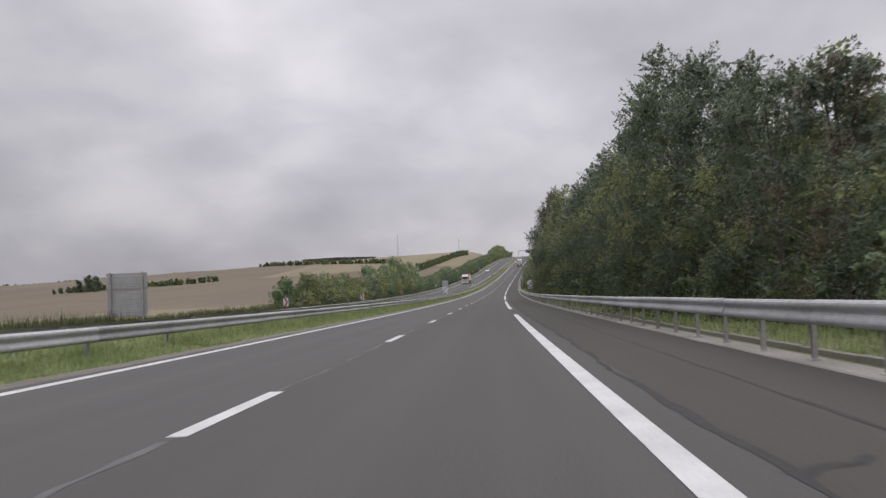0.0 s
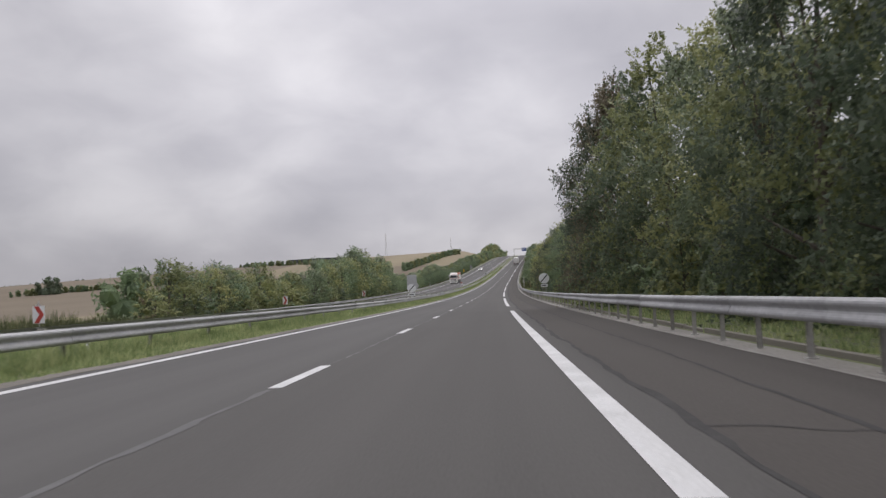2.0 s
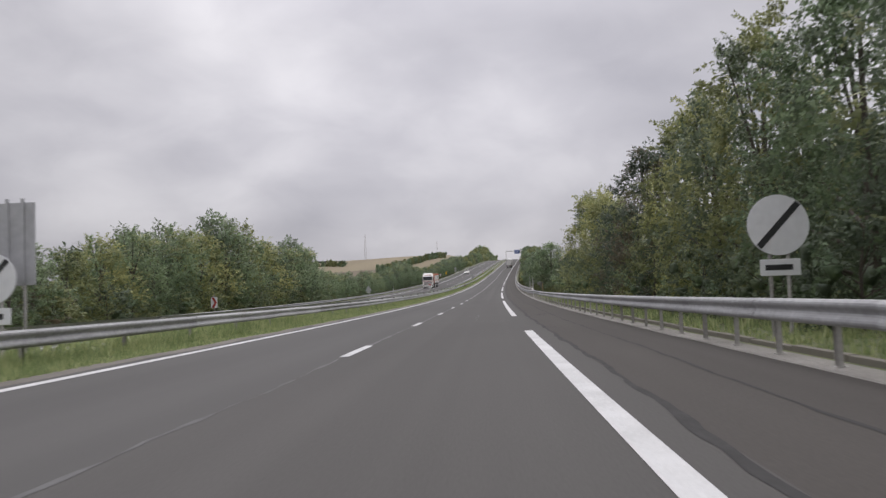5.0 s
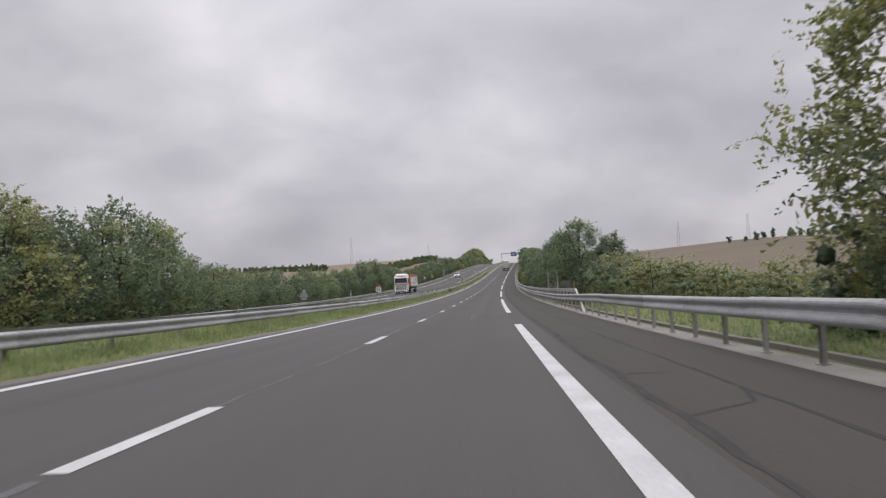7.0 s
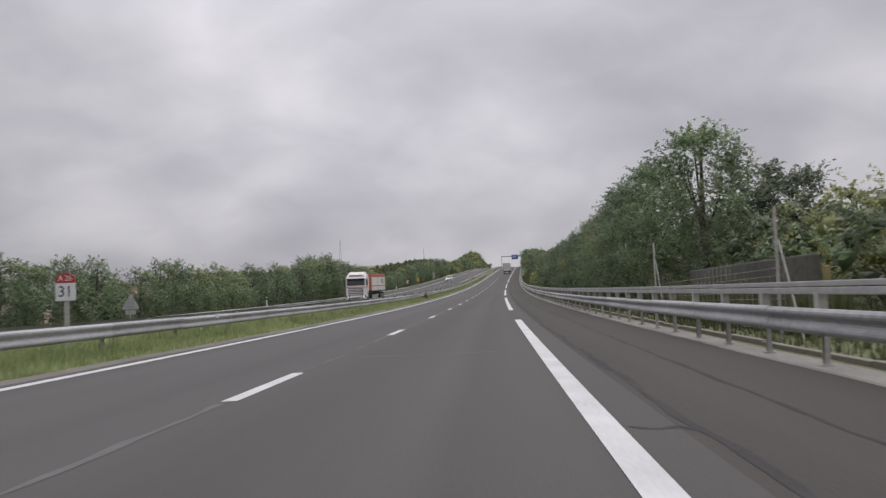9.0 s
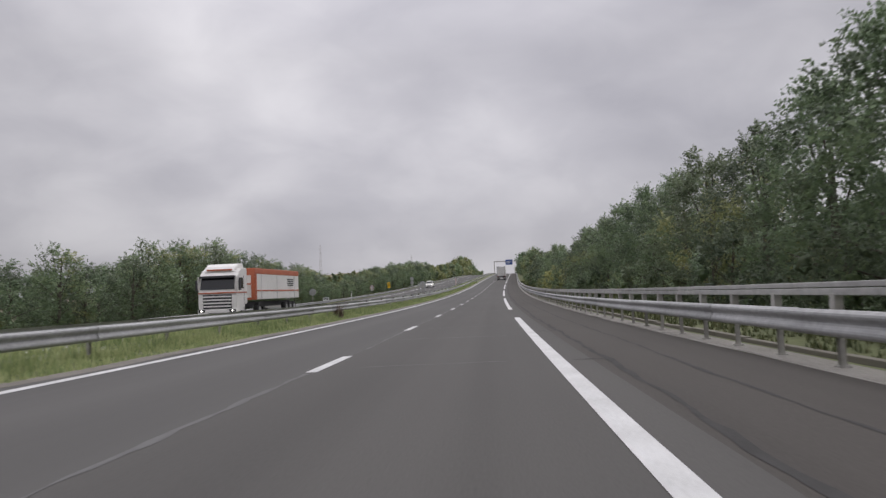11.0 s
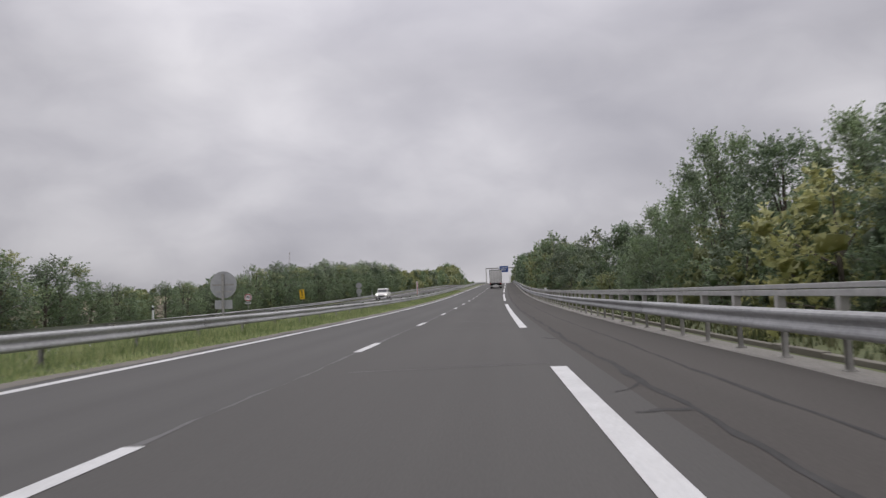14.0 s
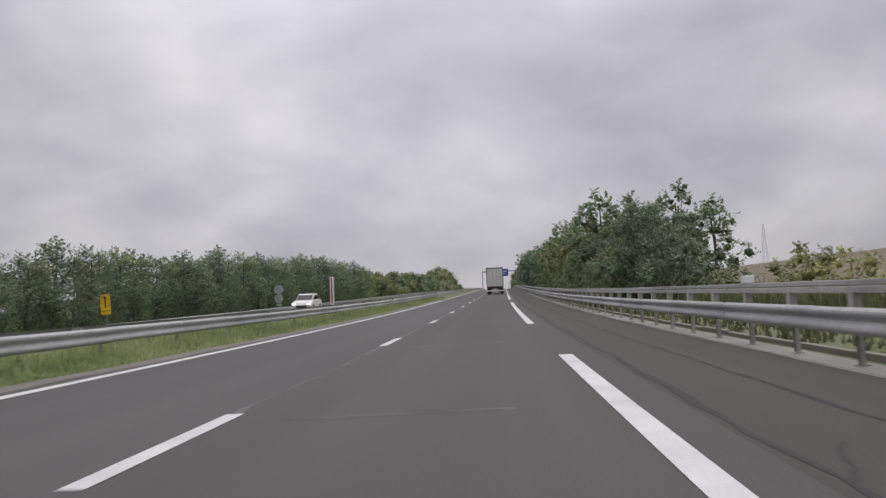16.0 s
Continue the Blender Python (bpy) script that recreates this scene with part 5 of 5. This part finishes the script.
# ---- the distance: lattice masts and a long hall
def mast(s, off, high):
    m = thing("lattice_mast", "thin grey lattice mast on the far hill", "mast", stand(s, off, float(ground_up(s, off))), group="far masts")
    bm = fresh()
    for x, y in ((-1, -1), (1, -1), (1, 1), (-1, 1)):
        rod(bm, (1.1 * x, 1.1 * y, -1), (0.25 * x, 0.25 * y, high), 0.06, 0.04, 4)
    part("legs", bm, GALVANISED_POST, m)
    bm = fresh()
    for k in range(14):
        z0, z1 = high * k / 14, high * (k + 1) / 14
        w0, w1 = 1.1 - 0.85 * k / 14, 1.1 - 0.85 * (k + 1) / 14
        for q in (-1, 1):
            rod(bm, (-w0, q * w0, z0), (w1, q * w1, z1), 0.025, 0.025, 4)
            rod(bm, (q * w0, -w0, z0), (q * w1, w1, z1), 0.025, 0.025, 4)
    part("lattice", bm, GALVANISED_POST, m)


mast(900, -146, 24)
mast(1090, -98, 22)
mast(700, 150, 16)
mast(760, 118, 18)
hall = thing("far_hall", "long low dark industrial hall on the ridge", "building", stand(1090, -262, float(ground_up(1090, -262)) - 1))
part("wall", box(fresh(), -49, 49, -10, 10, -2, 8.2, 0.2), HALL, hall)
bm = fresh()
outline(bm, [(-49.6, 8.2), (49.6, 8.2), (49.6, 8.6), (0, 9.6), (-49.6, 8.6)], -10.6, 10.6)
part("roof", bm, HALL, hall)


# ---- vehicles
def wheel(parent, x, y, r, w, name="wheel"):
    hub = part(name, rod(fresh(), (x - w / 2, y, r), (x + w / 2, y, r), r * 0.58, r * 0.58, 20), RIM, parent)
    bm = fresh()
    rod(bm, (x - w / 2 + 0.01, y, r), (x + w / 2 - 0.01, y, r), r, r, 24)
    bmesh.ops.bevel(bm, geom=[e for e in bm.edges if e.calc_length() < r * 0.6], offset=0.03, segments=1, affect="EDGES")
    part("tyre", bm, BLACK, hub)
    return hub


ahead = thing("lorry", "white box lorry seen from behind in the slow lane", "lorry", stand(515, 1.75, 0, slope=True))
part("trailer_body", box(fresh(), -1.25, 1.25, 0.05, 13.4, 1.15, 3.98, 0.04), WHITE_SHEET, ahead)
for x0, x1 in ((-1.17, -0.01), (0.01, 1.17)):
    door = part("rear_door", box(fresh(), x0, x1, -0.02, 0.05, 1.25, 3.86, 0.02), TRAILER_GREY, ahead)
    for x in (x0 + 0.3, x1 - 0.3):
        part("lock_rod", rod(fresh(), (x, -0.05, 1.25), (x, -0.05, 3.86), 0.018, 0.018, 6), GALVANISED_POST, door)
part("rear_frame", outline(fresh(), [(-1.27, 3.86), (1.27, 3.86), (1.27, 4.0), (-1.27, 4.0)], -0.03, 0.1), DARK_FRAME, ahead)
for x in (-1.27, 1.17):
    part("rear_frame", box(fresh(), x, x + 0.10, -0.03, 0.1, 1.15, 3.86), DARK_FRAME, ahead)
part("bumper", box(fresh(), -1.25, 1.25, -0.05, 0.12, 0.95, 1.18, 0.02), DARK_FRAME, ahead)
part("underrun_bar", box(fresh(), -1.2, 1.2, 0.0, 0.14, 0.45, 0.62, 0.02), WHITE_SHEET, ahead)
for x in (-1.05, 1.05):
    part("tail_lamp", box(fresh(), x - 0.18, x + 0.18, -0.07, -0.04, 0.98, 1.12, 0.01), RED_LAMP, ahead)
part("plate", box(fresh(), -0.26, 0.26, -0.07, -0.05, 0.74, 0.86), SIGN_WHITE, ahead)
part("mudflap", box(fresh(), -1.2, -0.55, 0.35, 0.38, 0.3, 0.95), BLACK, ahead)
part("mudflap", box(fresh(), 0.55, 1.2, 0.35, 0.38, 0.3, 0.95), BLACK, ahead)
part("chassis", box(fresh(), -0.5, 0.5, 0.3, 13, 0.75, 1.15), DARK_FRAME, ahead)
for y in (1.2, 2.5, 3.8):
    for x in (-1.02, 1.02):
        wheel(ahead, x, y, 0.5, 0.36)
part("cab", box(fresh(), -1.22, 1.22, 13.9, 16.1, 0.7, 3.7, 0.12), WHITE_SHEET, ahead)
for y in (12.6, 15.4):
    for x in (-1.02, 1.02):
        wheel(ahead, x, y, 0.5, 0.36)

oncoming = thing("lorry", "white tractor with an orange-banded white tipper trailer, oncoming", "lorry", stand(318.1, -14.6, -0.17, 180, slope=True))
# built driving along +y from the nose at y = 0 backwards
bm = fresh()
outline(bm, [(0.0, 0.55), (0.06, 1.1), (0.02, 1.9), (-0.24, 2.80), (-0.60, 3.15), (-1.0, 3.30), (-2.1, 3.36), (-2.25, 3.28), (-2.25, 1.0), (-1.75, 1.0), (-1.6, 0.55)], -1.22, 1.22, 0.06)
cab = part("cab", bm, WHITE_SHEET, oncoming)
cab.matrix_local = pose(0, 0, 0, 0, 0, 90)
bm = fresh()
outline(bm, [(-1.1, 0.0), (1.1, 0.0), (1.04, 0.80), (-1.04, 0.80)], -0.02, 0.02)
screen = part("windscreen", bm, GLASS, oncoming)
screen.matrix_local = pose(0, 0.03, 1.98, 15.5, 0, 0)
for x in (-1.232, 1.232):
    bm = fresh()
    outline(bm, [(-0.42, 2.02), (-0.50, 2.70), (-1.30, 2.70), (-1.35, 2.02)], x - 0.006, x + 0.006)
    w = part("side_window", bm, GLASS, oncoming)
    w.matrix_local = pose(0, 0, 0, 0, 0, 90)
    m = part("mirror", box(fresh(), x * 1.12 - 0.07, x * 1.12 + 0.07, -0.25, -0.12, 1.9, 2.6, 0.03), DARK_FRAME, oncoming)
part("sun_visor", box(fresh(), -1.12, 1.12, -0.20, 0.10, 2.70, 2.84, 0.03), DARK_FRAME, oncoming)
for x in (-0.35, 0.45):
    part("wiper", rod(fresh(), (x, 0.09, 2.02), (x - 0.62, 0.02, 2.30), 0.012, 0.012, 5), BLACK, screen).matrix_parent_inverse = screen.matrix_local.inverted()
for x in (-1.21, 1.21):
    part("pillar", box(fresh(), x - 0.03, x + 0.03, -0.30, 0.03, 1.95, 2.80, 0.02), WHITE_SHEET, oncoming)
grille = part("grille", box(fresh(), -0.92, 0.92, 0.02, 0.07, 0.78, 1.66, 0.03), SIGN_BLACK, oncoming)
for k in range(4):
    part("grille_slat", box(fresh(), -0.90, 0.90, 0.06, 0.11, 0.88 + 0.20 * k, 0.97 + 0.20 * k, 0.015), WHITE_SHEET, grille)
bumper = part("bumper", box(fresh(), -1.24, 1.24, -0.4, 0.13, 0.30, 0.76, 0.07), WHITE_SHEET, oncoming)
part("air_intake", box(fresh(), -0.55, 0.55, 0.11, 0.14, 0.38, 0.52, 0.01), SIGN_BLACK, bumper)
for x in (-0.78, 0.78):
    part("fog_lamp", box(fresh(), x - 0.13, x + 0.13, 0.11, 0.142, 0.36, 0.46, 0.01), SIGN_BLACK, bumper)
part("stripe", box(fresh(), -1.20, 1.20, -0.02, 0.075, 1.72, 1.80, 0.01), ORANGE, oncoming)
for x in (-1.226, 1.226):
    part("stripe", box(fresh(), x - 0.008, x + 0.008, -2.1, -0.05, 1.72, 1.80), ORANGE, oncoming)
    part("door_seam", box(fresh(), x - 0.007, x + 0.007, -1.52, -1.49, 0.95, 2.85), DARK_FRAME, oncoming)
    part("step", box(fresh(), x * 0.98 - 0.03, x * 0.98 + 0.03, -1.0, -0.45, 0.38, 0.52, 0.02), DARK_FRAME, oncoming)
roof = bmesh.new()
outline(roof, [(-0.45, 3.12), (-0.75, 3.42), (-1.25, 3.60), (-2.1, 3.64), (-2.2, 3.30), (-1.0, 3.24)], -1.02, 1.02, 0.06)
part("roof_deflector", roof, WHITE_SHEET, oncoming).matrix_local = pose(0, 0, 0, 0, 0, 90)
part("roof_stripe", box(fresh(), -0.8, 0.8, -0.62, -0.44, 3.16, 3.26, 0.01), ORANGE, oncoming)
for x in (-0.98, 0.98):
    lamp = part("headlight", box(fresh(), x - 0.22, x + 0.20, 0.06, 0.15, 0.56, 0.74, 0.03), GLASS, oncoming)
    part("bulb", disc(fresh(), 0.055, 0.15, 0.165, x, 0.65, 16), LAMP_ON, lamp)
part("chassis", box(fresh(), -0.5, 0.5, -16, -1.7, 0.7, 1.1), DARK_FRAME, oncoming)
bm = fresh()
box(bm, -1.25, 1.25, -16.1, -3.9, 1.25, 3.30, 0.05)
body = part("trailer_body", bm, WHITE_SHEET, oncoming)
part("tarp_band", box(fresh(), -1.27, 1.27, -16.12, -3.88, 2.98, 3.38, 0.06), ORANGE, oncoming)
for x in (-1.266, 1.266):
    part("side_stripe", box(fresh(), x - 0.006, x + 0.006, -16.1, -3.9, 1.80, 1.90), ORANGE, oncoming)
    part("front_post", box(fresh(), x - 0.02, x + 0.02, -4.2, -3.9, 1.25, 3.0), ORANGE, oncoming)
    for y in (-5.4, -9.4, -14.6):
        part("rib", box(fresh(), x - 0.015, x + 0.015, y - 0.04, y + 0.04, 1.25, 2.98), TRAILER_GREY, oncoming)
    for k in range(4):
        part("writing_bar", box(fresh(), x - 0.008, x + 0.008, -14.2, -12.5 + 0.12 * (k % 2), 2.2 + 0.15 * k, 2.28 + 0.15 * k), SIGN_BLACK, oncoming)
    part("side_guard", box(fresh(), x * 0.97 - 0.02, x * 0.97 + 0.02, -10.3, -6.2, 0.62, 0.76), GALVANISED_POST, oncoming)
part("headboard", box(fresh(), -1.24, 1.24, -3.9, -3.82, 1.25, 3.3), ORANGE, oncoming)
part("headboard_panel", box(fresh(), -1.0, 1.0, -3.82, -3.78, 1.4, 2.9), WHITE_SHEET, oncoming)
part("headboard_bar", box(fresh(), -1.0, 1.0, -3.78, -3.74, 2.26, 2.36), ORANGE, oncoming)
part("ladder_rail", box(fresh(), -0.62, -0.54, -3.78, -3.72, 1.3, 3.2), ORANGE, oncoming)
for y in (-1.4, -5.0, -12.2, -13.4, -14.6):
    for x in (-1.05, 1.05):
        wheel(oncoming, x, y, 0.5, 0.34)

car = thing("car", "white hatchback car, oncoming beyond the median", "car", stand(462, -14.6, -0.17, 180, slope=True))
bm = fresh()
outline(bm, [(0.0, 0.32), (0.06, 0.62), (-0.1, 0.82), (-1.05, 1.0), (-3.95, 1.06), (-4.15, 0.9), (-4.2, 0.32)], -0.89, 0.89, 0.07)
q = part("body", bm, WHITE_SHEET, car)
q.matrix_local = pose(0, 0, 0, 0, 0, 90)
bm = fresh()
outline(bm, [(-0.95, 0.98), (-1.75, 1.50), (-2.2, 1.58), (-3.3, 1.56), (-4.0, 1.05)], -0.74, 0.74, 0.08)
q = part("cabin", bm, WHITE_SHEET, car)
q.matrix_local = pose(0, 0, 0, 0, 0, 90)
for x in (-0.748, 0.748):
    bm = fresh()
    outline(bm, [(-1.25, 1.06), (-1.85, 1.45), (-3.2, 1.47), (-3.65, 1.10)], x - 0.006, x + 0.006)
    q = part("side_window", bm, GLASS, car)
    q.matrix_local = pose(0, 0, 0, 0, 0, 90)
q = part("windscreen", box(fresh(), -0.66, 0.66, -0.008, 0.008, 0, 0.78), GLASS, car)
q.matrix_local = pose(0, -1.03, 1.045, 57, 0, 0)
for x in (-0.66, 0.66):
    part("headlight", box(fresh(), x - 0.14, x + 0.14, -0.06, 0.05, 0.62, 0.74, 0.02), LAMP_ON, car)
part("grille", box(fresh(), -0.45, 0.45, 0.0, 0.075, 0.40, 0.56, 0.01), SIGN_BLACK, car)
for y in (-0.8, -3.4):
    for x in (-0.82, 0.82):
        wheel(car, x, y, 0.32, 0.2)
